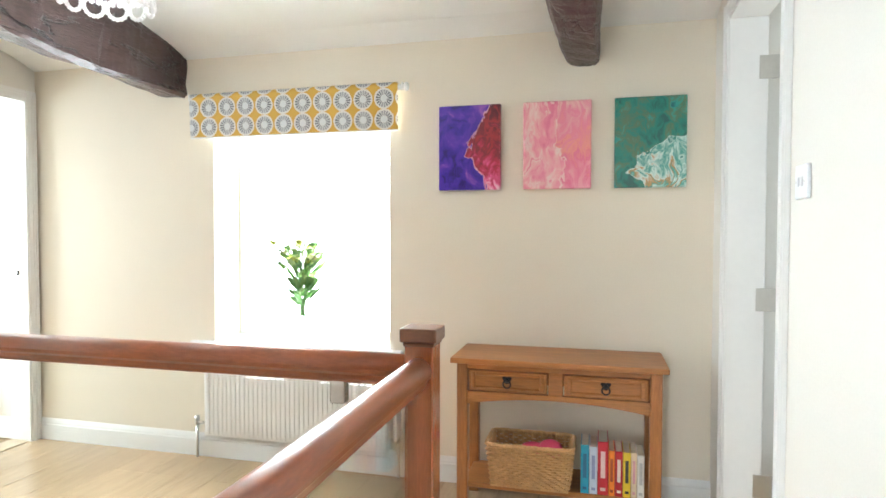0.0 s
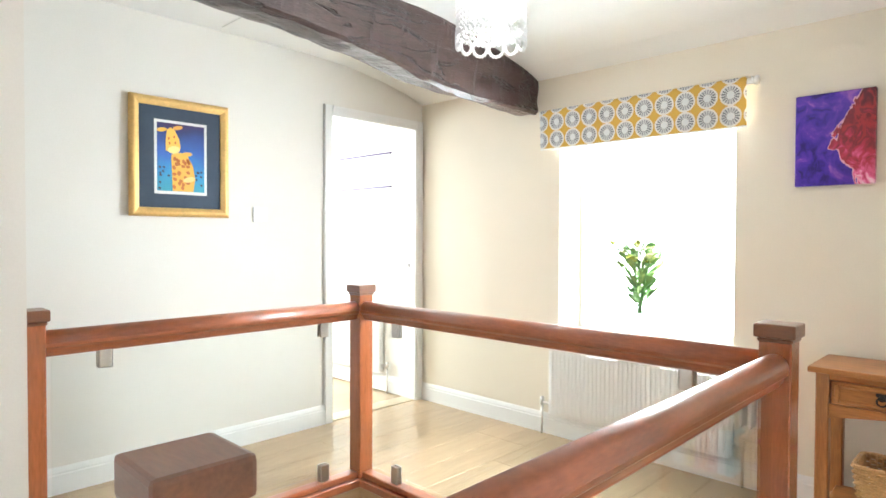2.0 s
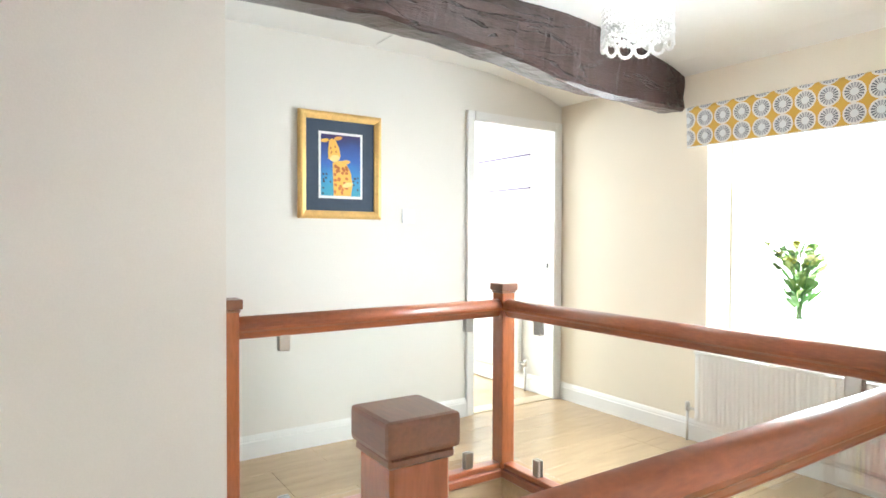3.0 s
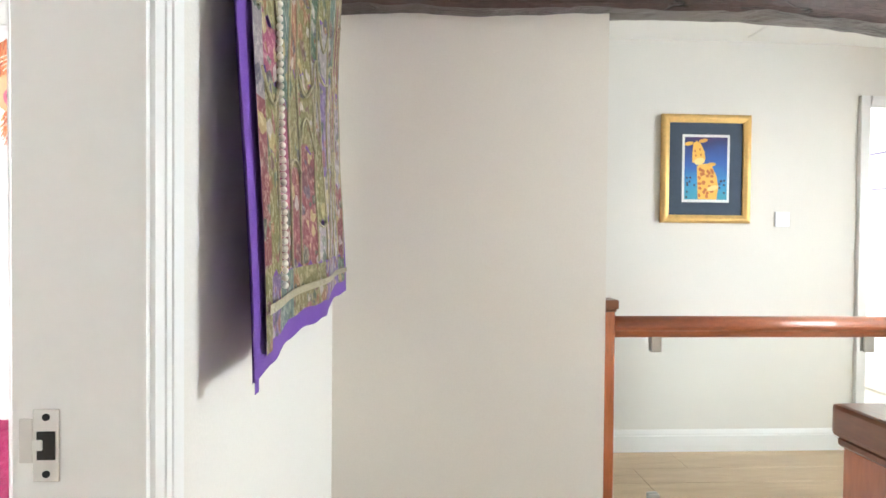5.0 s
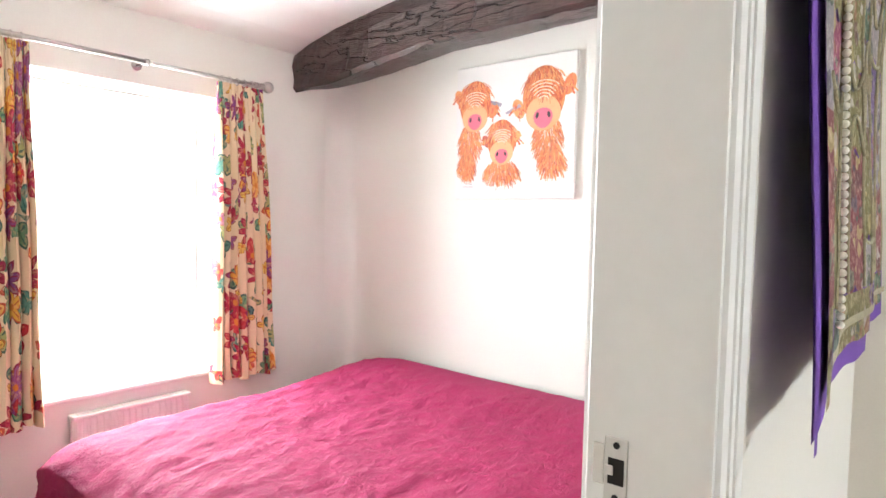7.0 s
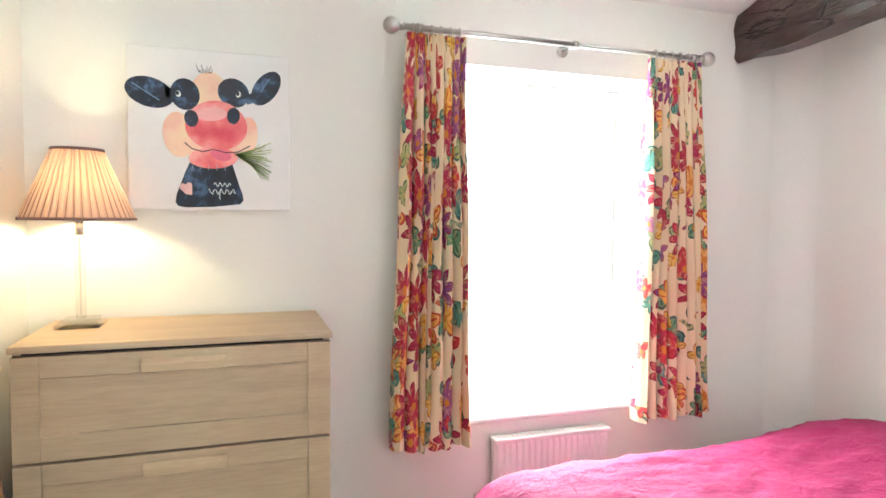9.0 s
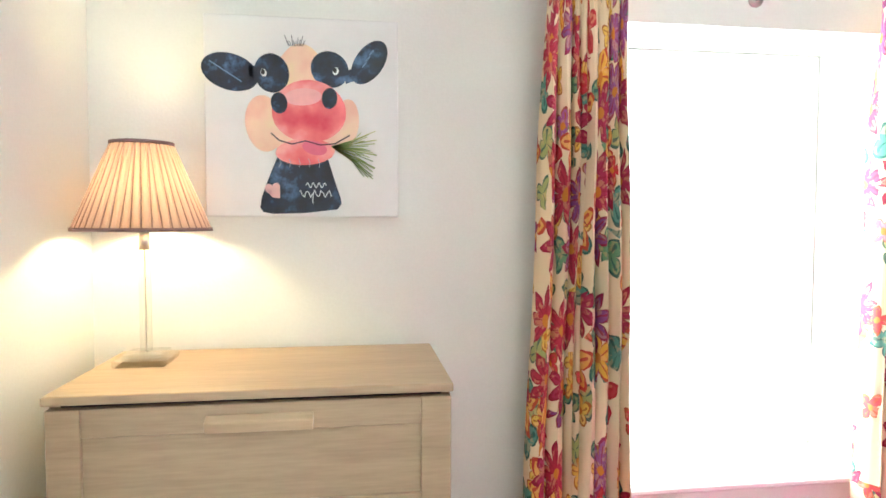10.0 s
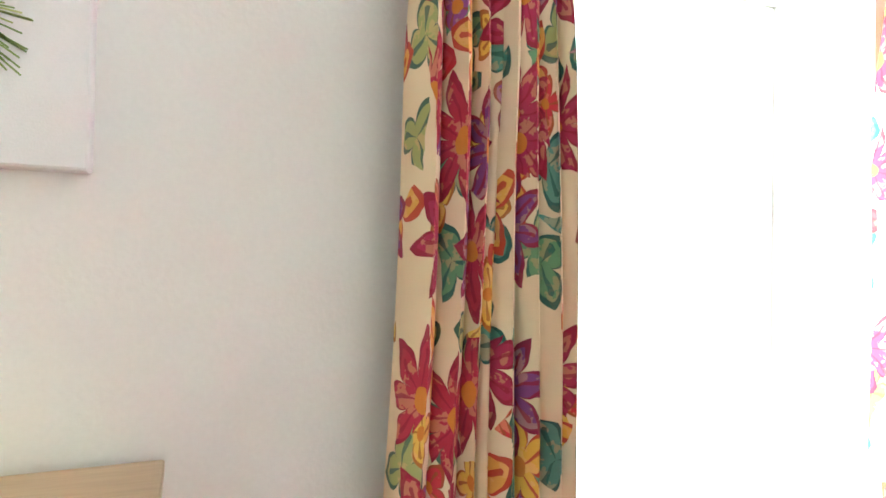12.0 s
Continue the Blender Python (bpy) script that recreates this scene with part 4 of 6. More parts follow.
def shaggy(cu, cv, s, body, ears, horns):
    bm = bm_new()
    for u, v, ru, rv in body:
        fur(bm, u, v + 0.02, ru, rv, 420, 0.0010, 1.0, 0.045, 0.0032)
    for u, v, t in ears:
        hs.oval(bm, u, v, 0.022 * s, 0.036 * s, t, 0.0013, 14)
        fur(bm, u, v, 0.02 * s, 0.03 * s, 14, 0.0015, 0.8, 0.03)
    part("body", bm, FUR, h)["kind"] = "stuff"
    bm = bm_new(); hs.oval(bm, cu, cv - 0.01 * s, 0.080 * s, 0.100 * s, 0, 0.0017, 26)
    part("head", bm, FURBASE, h)
    bm = bm_new(); hs.oval(bm, cu, cv - 0.066 * s, 0.066 * s, 0.058 * s, 0, 0.00185, 24)
    part("jaw", bm, BUFF, h)
    bm = bm_new(); fur(bm, cu, cv + 0.045 * s, 0.074 * s, 0.045 * s, 150, 0.0019, 1.0, 0.034 * s, 0.0036)
    part("fringe", bm, FUR, h)["kind"] = "stuff"
    bm = bm_new()
    for k in range(6):
        rr = (0.018 + 0.0105 * k) * s
        hs.stroke(bm, [(cu + rr * 1.15 * math.cos(radians(q_)), cv - 0.028 * s + rr * math.sin(radians(q_))) for q_ in range(25 + 4 * k, 158 - 3 * k, 14)], 0.0044, 0.00215)
    part("forehead_curls", bm, CURLS, h, "pale curved brush strokes")["kind"] = "stuff"
    bm = bm_new(); hs.oval(bm, cu, cv - 0.082 * s, 0.036 * s, 0.034 * s, 0, 0.0023, 20, 0.15)
    part("snout", bm, SNOUT, h)
    for k in (-1, 1):
        bm = bm_new(); hs.oval(bm, cu + k * 0.022 * s, cv - 0.072 * s, 0.006 * s, 0.011 * s, k * 15, 0.0026, 12)
        part("nostril", bm, BLACKP, h)
    if horns:
        bm = bm_new()
        for pts in horns:
            hs.poly(bm, pts, 0.0014)
        part("horns", bm, GREYP, h)


shaggy(0.115, 0.470, 1.15, [(0.085, 0.27, 0.05, 0.10), (0.07, 0.16, 0.035, 0.06)], [(0.018, 0.50, 25), (0.225, 0.425, -25)], [[(0.19, 0.475), (0.275, 0.450), (0.265, 0.435), (0.20, 0.455)]])
shaggy(0.495, 0.475, 1.36, [(0.52, 0.27, 0.06, 0.11), (0.545, 0.16, 0.055, 0.06)], [(0.365, 0.415, 25), (0.625, 0.50, -20)], [[(0.37, 0.44), (0.29, 0.405), (0.30, 0.395), (0.38, 0.425)]])
shaggy(0.275, 0.285, 1.0, [(0.275, 0.12, 0.085, 0.05)], [(0.190, 0.275, 40), (0.352, 0.285, -40)], None)
bm = bm_new()
for i, (a, b) in enumerate(((0.06, 0.105), (0.05, 0.115))):
    hs.stroke(bm, [(a, 0.075 - i * 0.014), (b, 0.073 - i * 0.014)], 0.003, 0.001)
part("signature", bm, GREYP, h)

# cow with a tuft of grass above the chest of drawers
cw, ch = 0.52, 0.51
cs = Sheet((0.478, S + 0.037, 1.292), (-0.94, 0, 0), Z, Y)
c = canvas("painting", cs, cw, ch, 0.036, CANVAS, "white canvas painting of a cow chewing grass")
INK = Nodes("blue_black_paint", 0.5)
INK = INK.done(INK.ramp(INK.noise(INK.position(), 22, 3, 0.6)[0], [(0.35, (0.008, 0.010, 0.018)), (0.55, (0.012, 0.02, 0.045)), (0.72, (0.09, 0.16, 0.30))]))
ROSE = Nodes("rose_paint", 0.5)
ROSE = ROSE.done(ROSE.ramp(ROSE.noise(ROSE.position(), 12, 3)[0], [(0.3, (0.62, 0.05, 0.08)), (0.5, (0.75, 0.16, 0.17)), (0.7, (0.86, 0.42, 0.38))]))
PEACH = Nodes("peach_paint", 0.5)
PEACH = PEACH.done(PEACH.ramp(PEACH.noise(PEACH.position(), 10, 3)[0], [(0.3, (0.80, 0.42, 0.33)), (0.5, (0.86, 0.60, 0.44)), (0.7, (0.84, 0.70, 0.42))]))


def dab(name, material, ovals=(), polys=(), strokes=(), d=0.001, du=-0.040):
    """Paint on the cow's canvas, moved along by du."""
    ovals = [(o[0] + du, *o[1:]) for o in ovals]
    polys = [[(u + du, v) for u, v in p] for p in polys]
    strokes = [([(u + du, v) for u, v in p], w_) for p, w_ in strokes]
    bm = bm_new()
    for i, o in enumerate(ovals):
        cs.oval(bm, *o[:4], turn=o[4] if len(o) > 4 else 0, d=d + i * 1e-5, egg=o[5] if len(o) > 5 else 0)
    for p in polys:
        cs.poly(bm, p, d)
    for pts, w_ in strokes:
        cs.stroke(bm, pts, w_, d + 1e-4)
    return part(name, bm, material, c)


dab("neck", INK, polys=[[(0.183, 0.024), (0.192, 0.012), (0.217, 0.008), (0.300, 0.010), (0.391, 0.020), (0.402, 0.034), (0.400, 0.048), (0.382, 0.10), (0.366, 0.150), (0.232, 0.158), (0.213, 0.116), (0.187, 0.05)]])
dab("ear", INK, ovals=[(0.090, 0.366, 0.076, 0.046, -14)], du=-0.022)
dab("ear", INK, ovals=[(0.456, 0.402, 0.038, 0.066, -38)], d=0.0011, du=-0.016)
for p_ in ([(0.14, 0.355), (0.18, 0.345), (0.18, 0.372), (0.14, 0.388)], [(0.40, 0.345), (0.44, 0.358), (0.435, 0.39), (0.39, 0.375)]):
    dab("ear_stalk", INK, polys=[p_], du=-0.024)
dab("ear_shine", plain("blue_grey_paint", (0.16, 0.24, 0.40)), strokes=[([(0.035 + 0.020 * i, 0.392 - 0.012 * i), (0.058 + 0.020 * i, 0.378 - 0.012 * i)], 0.0030) for i in range(4)] + [([(0.440 + 0.010 * i, 0.388 + 0.016 * i), (0.452 + 0.010 * i, 0.402 + 0.016 * i)], 0.0030) for i in range(3)], d=0.0013, du=-0.020)["kind"] = "stuff"
dab("forehead", PEACH, ovals=[(0.285, 0.348, 0.072, 0.095, 0, -0.1)], d=0.0014, du=-0.030)
dab("cheek", PEACH, ovals=[(0.196, 0.238, 0.050, 0.072, 8)], d=0.00142)
dab("cheek", PEACH, ovals=[(0.415, 0.240, 0.035, 0.066, -8)], d=0.00143)
dab("jaw", PEACH, ovals=[(0.305, 0.235, 0.125, 0.075)], d=0.00144)
dab("eye_patch", INK, ovals=[(0.210, 0.366, 0.046, 0.050, 20)], d=0.0017, du=-0.033)
dab("eye_patch", INK, ovals=[(0.358, 0.380, 0.052, 0.046, -20)], d=0.0018, du=-0.026)
dab("muzzle", ROSE, ovals=[(0.316, 0.272, 0.100, 0.080, 0, -0.04)], d=0.0021)
dab("muzzle_shine", plain("pale_rose_paint", (0.80, 0.40, 0.40)), ovals=[(0.300, 0.308, 0.050, 0.022, 4)], d=0.00225)
dab("lip", ROSE, ovals=[(0.305, 0.168, 0.080, 0.034, 3)], d=0.00205)
dab("tongue", SNOUT, ovals=[(0.330, 0.178, 0.034, 0.018, -12)], d=0.0024)
dab("mouth_line", INK, strokes=[([(0.214, 0.214), (0.235, 0.196), (0.270, 0.187), (0.305, 0.196), (0.345, 0.186), (0.385, 0.190), (0.425, 0.212)], 0.0034)], d=0.0025)
dab("nostril", INK, ovals=[(0.224, 0.291, 0.022, 0.027, 10)], d=0.0026, du=-0.028)
dab("nostril", INK, ovals=[(0.365, 0.306, 0.021, 0.027, -8)], d=0.0027, du=-0.034)
for o_ in ((0.186, 0.366, 0.008, 0.010, 20), (0.378, 0.376, 0.008, 0.010, -20)):
    dab("eye", WHITE, ovals=[o_], d=0.0028, du=-0.030)
for o_ in ((0.184, 0.368, 0.0055, 0.007), (0.376, 0.378, 0.0055, 0.007)):
    dab("pupil", BLACKP, ovals=[o_], d=0.0030, du=-0.030)
dab("heart", plain("heart_pink", (0.82, 0.48, 0.46)), ovals=[(0.208, 0.072, 0.011, 0.013, 25), (0.225, 0.074, 0.011, 0.014, -20)], polys=[[(0.198, 0.068), (0.216, 0.050), (0.236, 0.048), (0.236, 0.072)]], d=0.0024)
dab("lettering", plain("chalk_white", (0.72, 0.73, 0.75)), strokes=[([(0.306 + 0.0032 * i, 0.082 + 0.007 * math.sin(i * 1.3)) for i in range(18)], 0.0022), ([(0.288 + 0.0034 * i, 0.060 + 0.008 * math.sin(i * 1.1 + 1) + 0.003 * math.sin(i * 2.7)) for i in range(27)], 0.0022), ([(0.326, 0.065), (0.323, 0.038), (0.327, 0.036)], 0.0022)], d=0.0024)
dab("chin_hairs", plain("pale_grey_paint", (0.40, 0.41, 0.45)), strokes=[([(0.235 + 0.026 * i, 0.150), (0.239 + 0.026 * i, 0.138), (0.234 + 0.027 * i, 0.128)], 0.0014) for i in range(5)], d=0.0024)
GRASSP = islands("grass_green_paint", [(0.0, (0.10, 0.22, 0.05)), (0.6, (0.24, 0.36, 0.09)), (1.0, (0.52, 0.52, 0.20))])
random.seed(21)
dab("grass_tuft", GRASSP, strokes=[([(0.375, 0.182), (0.43, 0.172 + 0.55 * s), (0.455 + random.uniform(0, 0.045), 0.160 + 1.35 * s)], 0.0021) for s in [random.uniform(-0.045, 0.048) for _ in range(34)]], d=0.0032)
random.seed(22)
dab("whiskers", INK, strokes=[([(0.262 + 0.004 * i, 0.436), (0.252 + 0.006 * i, 0.455 + random.uniform(-0.008, 0.008))], 0.0016) for i in range(10)], d=0.0014)


# ---- wall hanging ----
def sway(x, z):
    return -0.836 + 0.010 * math.sin(x * 9 + z * 2) + 0.008 * math.sin(z * 6 + 1) + 0.05 * max(0.0, 1.4 - z) ** 2


VIOLET = mat("violet_cotton", (0.125, 0.045, 0.30), 0.85, vary=0.2, scale=14, grain=300, bump=0.3)
np_ = Nodes("embroidered_patchwork", 0.7)
oi = np_.t.nodes.new("ShaderNodeObjectInfo").outputs["Random"]
basec = np_.ramp(oi, [(0.0, (0.150, 0.140, 0.022)), (0.12, (0.30, 0.26, 0.27)), (0.22, (0.17, 0.008, 0.022)), (0.34, (0.018, 0.085, 0.040)), (0.44, (0.27, 0.24, 0.26)), (0.56, (0.13, 0.07, 0.24)), (0.64, (0.27, 0.018, 0.095)), (0.74, (0.07, 0.15, 0.13)), (0.84, (0.17, 0.15, 0.035)), (0.93, (0.26, 0.085, 0.03))], True)
shift = np_.join(np_.math("MULTIPLY", oi, 7.0), np_.math("MULTIPLY", oi, 3.0), np_.math("MULTIPLY", oi, 5.0))
at_ = np_.vec("ADD", np_.position(), shift)
warped = np_.vec("ADD", at_, np_.vec("SCALE", np_.noise(at_, 26, 2)[1]))
warped.node.inputs[1].links[0].from_node.inputs["Scale"].default_value = 0.05
motif = np_.voronoi(np_.vec("MULTIPLY", warped, (0.6, 1.0, 1.0)), 30, 1.0)
mrnd = np_.split(motif["Color"])
mcol = np_.ramp(mrnd[0], [(0.0, (0.080, 0.004, 0.012)), (0.18, (0.46, 0.41, 0.38)), (0.32, (0.010, 0.055, 0.028)), (0.5, (0.20, 0.012, 0.040)), (0.64, (0.24, 0.075, 0.015)), (0.74, (0.030, 0.030, 0.075)), (0.86, (0.42, 0.34, 0.13))], True)
blot = np_.math("MULTIPLY", np_.math("LESS_THAN", motif["Distance"], np_.math("MULTIPLY_ADD", mrnd[1], 0.5, 0.22)), np_.math("GREATER_THAN", mrnd[2], 0.18))
stitch = np_.noise(warped, 58, 4, 0.7)[0]
tcol = np_.ramp(stitch, [(0.38, (0.006, 0.006, 0.006)), (0.47, (0.06, 0.03, 0.04)), (0.53, (0.20, 0.15, 0.11)), (0.60, (0.62, 0.56, 0.46))])
body = np_.mix(np_.math("MULTIPLY", blot, 0.85), basec, mcol)
PATCH = np_.done(np_.mix(0.30, body, tcol), stitch, 0.9, 0.004)
BRAID = mat("gold_braid", (0.34, 0.30, 0.19), 0.5, 0.25, vary=0.35, scale=40, grain=220, bump=0.8)
PEARL = mat("pearl_beads", (0.74, 0.70, 0.62), 0.3, vary=0.2, scale=60)


def cloth(bm, x0, x1, z0, z1, lift, nx=4, nz=6, low=None):
    g = [[bm.verts.new((x0 + (x1 - x0) * i / nx, sway(x0 + (x1 - x0) * i / nx, z0 + (z1 - z0) * j / nz) + lift, (z0 if low is None else low(x0 + (x1 - x0) * i / nx)) + (z1 - (z0 if low is None else low(x0 + (x1 - x0) * i / nx))) * j / nz)) for i in range(nx + 1)] for j in range(nz + 1)]
    for j in range(nz):
        for i in range(nx):
            bm.faces.new((g[j][i], g[j][i + 1], g[j + 1][i + 1], g[j + 1][i]))


tap = thing("wall_hanging", "patchwork embroidered wall hanging with a violet border", "tapestry")
TX0, TX1, TZ1 = -2.06, -0.715, 2.30


def hem(x):
    return 1.003 + 0.004 * math.sin(x * 9) + 0.003 * math.sin(x * 31 + 2) + 0.03 * max(0, (-1.55 - x))


bm = bm_new(); cloth(bm, TX0, TX1, 1.04, TZ1, 0.0, 40, 30, hem)
part("border", bm, VIOLET, tap, "violet cotton backing and border")
bm = bm_new(); cloth(bm, TX1 - 0.02, TX1 + 0.004, 0.984, TZ1, 0.004, 3, 24)
part("side_border", bm, VIOLET, tap)
bm = bm_new(); cyl(bm, (TX0, -0.842, TZ1), (TX1, -0.842, TZ1), 0.012)
part("hanging_rod", bm, REDRAIL, tap)
random.seed(8)


def seam(x, z):
    """A strip's edge wanders as it climbs."""
    return x + 0.018 * math.sin(z * 6 + x * 40) + 0.008 * math.sin(z * 19 + x * 13)


def strip(bm, xa, xb, z0, z1, lift, nx=4, nz=8):
    rows = []
    for j in range(nz + 1):
        z = z0 + (z1 - z0) * j / nz
        l, r = seam(xa, z), seam(xb, z)
        rows.append([bm.verts.new((l + (r - l) * i / nx, sway(l + (r - l) * i / nx, z) + lift, z + 0.012 * math.sin((l + (r - l) * i / nx) * 60 + z0 * 30) * (0 < j < nz or z0 > 1.12))) for i in range(nx + 1)])
    for ra, rb in zip(rows, rows[1:]):
        for i in range(nx):
            bm.faces.new((ra[i], ra[i + 1], rb[i + 1], rb[i]))


def cord(bm, pts, r, lift):
    """A stitched cord lying on the cloth."""
    pts = [Vector((x, sway(x, z) + lift, z)) for x, z in pts]
    last = None
    for i, p in enumerate(pts):
        run = (pts[min(i + 1, len(pts) - 1)] - pts[max(i - 1, 0)]).normalized()
        side = run.cross(Vector((0, 1, 0))).normalized()
        ring = [bm.verts.new(p + side * r * math.cos(k * math.pi / 3) + Vector((0, r * math.sin(k * math.pi / 3), 0))) for k in range(6)]
        if last:
            for k in range(6):
                bm.faces.new((last[k], last[(k + 1) % 6], ring[(k + 1) % 6], ring[k]))
        last = ring


cols = [TX1 - 0.095]
while cols[-1] > TX0 + 0.14:
    cols.append(cols[-1] - random.uniform(0.09, 0.19))
cols[-1] = TX0 + 0.06
for a, b in zip(cols, cols[1:]):
    z = 1.152
    while z < TZ1 - 0.05:
        z2 = min(z + random.uniform(0.09, 0.34), TZ1 - 0.02)
        bm = bm_new(); strip(bm, b, a, z, z2, 0.005 + random.uniform(0, 0.002))
        part("patch", bm, PATCH, tap)
        if random.random() < 0.45 and z2 < TZ1 - 0.1:
            bm = bm_new(); xa, xb = seam(a, z2), seam(b, z2); h_ = random.uniform(-0.10, 0.13)
            cord(bm, [(xa + (xb - xa) * i / 8, z2 + h_ * math.sin(math.pi * i / 8)) for i in range(9)], 0.0032, 0.009)
            part("braid", bm, BRAID, tap)
        z = z2
    bm = bm_new(); cord(bm, [(seam(b, 1.157 + i * 0.0371), 1.157 + i * 0.0371) for i in range(31)], 0.0030, 0.0075)
    part("braid", bm, BRAID, tap)
    bm = bm_new(); cloth(bm, b, a, 1.047, 1.152, 0.006, 3, 3, lambda x: hem(x) + 0.046)
    part("patch", bm, PATCH, tap)
z = 1.032
while z < TZ1 - 0.05:
    z2 = min(z + random.uniform(0.12, 0.3), TZ1 - 0.02)
    bm = bm_new(); cloth(bm, TX1 - 0.100, TX1 - 0.050, z, z2, 0.0085, 3, 6)
    part("patch", bm, PATCH, tap)
    z = z2
bm = bm_new(); cloth(bm, TX0 + 0.05, TX1 - 0.06, 1.095, 1.111, 0.013, 30, 1)
part("braid", bm, BRAID, tap, "gold braid across the foot")
bm = bm_new()
for i in range(52):
    z = 1.13 + i * 0.0135
    ball(bm, (-0.93, sway(-0.93, z) + 0.013, z), 0.0065, u=8, v=6)
part("pearl_string", bm, PEARL, tap, "string of pearl beads", True)["kind"] = "stuff"


# ---- landing: blind, vase, radiators, switches, lamp ----
def uv_box(ob, scale_u, u_axis, v_axis):
    me = ob.data
    uv = me.uv_layers.new(name="UVMap")
    for lp in me.loops:
        co = me.vertices[lp.vertex_index].co
        uv.data[lp.index].uv = (co[u_axis] * scale_u, co[v_axis])
    return ob


bl = thing("roller_blind", "ochre roller blind printed with grey and white wheels, rolled up", "blind")
bm = bm_new()
prof = [(N - 0.040, 1.755), (N - 0.043, 1.80), (N - 0.046, 1.90), (N - 0.050, 1.965), (N - 0.045, 1.985), (N - 0.030, 1.992), (N - 0.014, 1.985)]
ro = [[bm.verts.new((-2.105 + 1.19 * i / 24, y, z)) for y, z in prof] for i in range(25)]
for a, b in zip(ro, ro[1:]):
    for i in range(len(prof) - 1):
        bm.faces.new((a[i], a[i + 1], b[i + 1], b[i]))
uv_box(part("cloth", bm, WHEELS, bl, "", True), 1.0, 0, 2)
bm = bm_new(); box(bm, -2.105, N - 0.043, 1.748, -0.915, N - 0.036, 1.757, 0.002)
part("bottom_bar", bm, WHITE, bl)
bm = bm_new(); cyl(bm, (-2.115, N - 0.026, 1.968), (-0.88, N - 0.026, 1.968), 0.014); cyl(bm, (-0.882, N - 0.026, 1.968), (-0.868, N - 0.026, 1.968), 0.021)
part("roller", bm, GLOSS, bl, "white roller with end cap", True)
bm = bm_new(); box(bm, -0.90, N - 0.04, 1.955, -0.893, N, 1.99, 0.002); box(bm, -2.118, N - 0.04, 1.955, -2.111, N, 1.99, 0.002)
part("bracket", bm, GLOSS, bl)

vs = thing("flower_vase", "clear glass vase of yellow and white lilies", "vase", (-1.535, 3.04, 0.668))
vs.scale = (1.3, 1.3, 1.18)
bm = bm_new(); lathe(bm, [(0.0, 0.0), (0.036, 0.0), (0.038, 0.01), (0.020, 0.03), (0.022, 0.08), (0.040, 0.18), (0.058, 0.26), (0.055, 0.26), (0.037, 0.18), (0.018, 0.085), (0.0, 0.08)])
part("vase", bm, THIN, vs, "clear tapered glass", True)
LEAF = islands("lily_leaf", [(0.0, (0.09, 0.26, 0.06)), (0.6, (0.16, 0.36, 0.09)), (1.0, (0.36, 0.48, 0.14))], 0.5)
random.seed(31)


def blade(bm, base, tip, w_, bend):
    """A leaf or petal as a bent strip."""
    base, tip = Vector(base), Vector(tip)
    side = (tip - base).cross(Vector(bend)).normalized() * w_
    k = Vector(bend)
    rows = []
    for i in range(6):
        t = i / 5
        c_ = base.lerp(tip, t) + k * math.sin(t * math.pi)
        w2 = side * (math.sin(max(0.06, t * 0.94) * math.pi) ** 0.7)
        rows.append((bm.verts.new(c_ - w2), bm.verts.new(c_ + w2)))
    for a, b in zip(rows, rows[1:]):
        bm.faces.new((a[0], a[1], b[1], b[0]))


bm = bm_new()
heads = []
for i in range(13):
    a, r = random.uniform(0, 6.28), random.uniform(0.03, 0.13)
    q = (r * math.cos(a), r * 0.7 * math.sin(a), random.uniform(0.33, 0.42) + 0.2 * (r - 0.03))
    heads.append((q, a))
    cyl(bm, (0.012 * math.cos(a + 2.5), 0.012 * math.sin(a + 2.5), 0.09), (q[0] * 0.5, q[1] * 0.5, 0.24), 0.0028, seg=6)
    cyl(bm, (q[0] * 0.5, q[1] * 0.5, 0.24), q, 0.0026, seg=6)
part("stems", bm, LEAF, vs)["kind"] = "stuff"
bm = bm_new()
for i in range(120):
    a, r = random.uniform(0, 6.28), random.uniform(0.008, 0.032)
    z = random.uniform(0.13, 0.36)
    blade(bm, (r * math.cos(a), r * math.sin(a), z), (3.6 * r * math.cos(a), 3.0 * r * math.sin(a), z + random.uniform(0.02, 0.07)), 0.011, (0.01 * math.cos(a), 0.01 * math.sin(a), 0.01))
for i in range(70):
    a, r, z = random.uniform(0, 6.28), random.uniform(0.015, 0.085), random.uniform(0.29, 0.41)
    blade(bm, (r * math.cos(a), 0.7 * r * math.sin(a), z), (1.35 * r * math.cos(a + 0.4), r * math.sin(a + 0.4), z + random.uniform(0.0, 0.05)), 0.010, (0.008 * math.cos(a), 0.008 * math.sin(a), 0.012))
part("leaves", bm, LEAF, vs)["kind"] = "stuff"
PETY, PETW = plain("yellow_petal", (0.50, 0.52, 0.07), 0.5), plain("cream_petal", (0.66, 0.66, 0.32), 0.5)
for k, (q, a) in enumerate(heads):
    bm = bm_new()
    for j in range(6):
        b_ = a + j * math.pi / 3
        L = random.uniform(0.034, 0.05)
        blade(bm, q, (q[0] + L * math.cos(b_), q[1] + L * math.sin(b_), q[2] + random.uniform(0.005, 0.03)), 0.011, (0, 0, 0.012))
    part("lily", bm, PETY if k % 2 else PETW, vs)


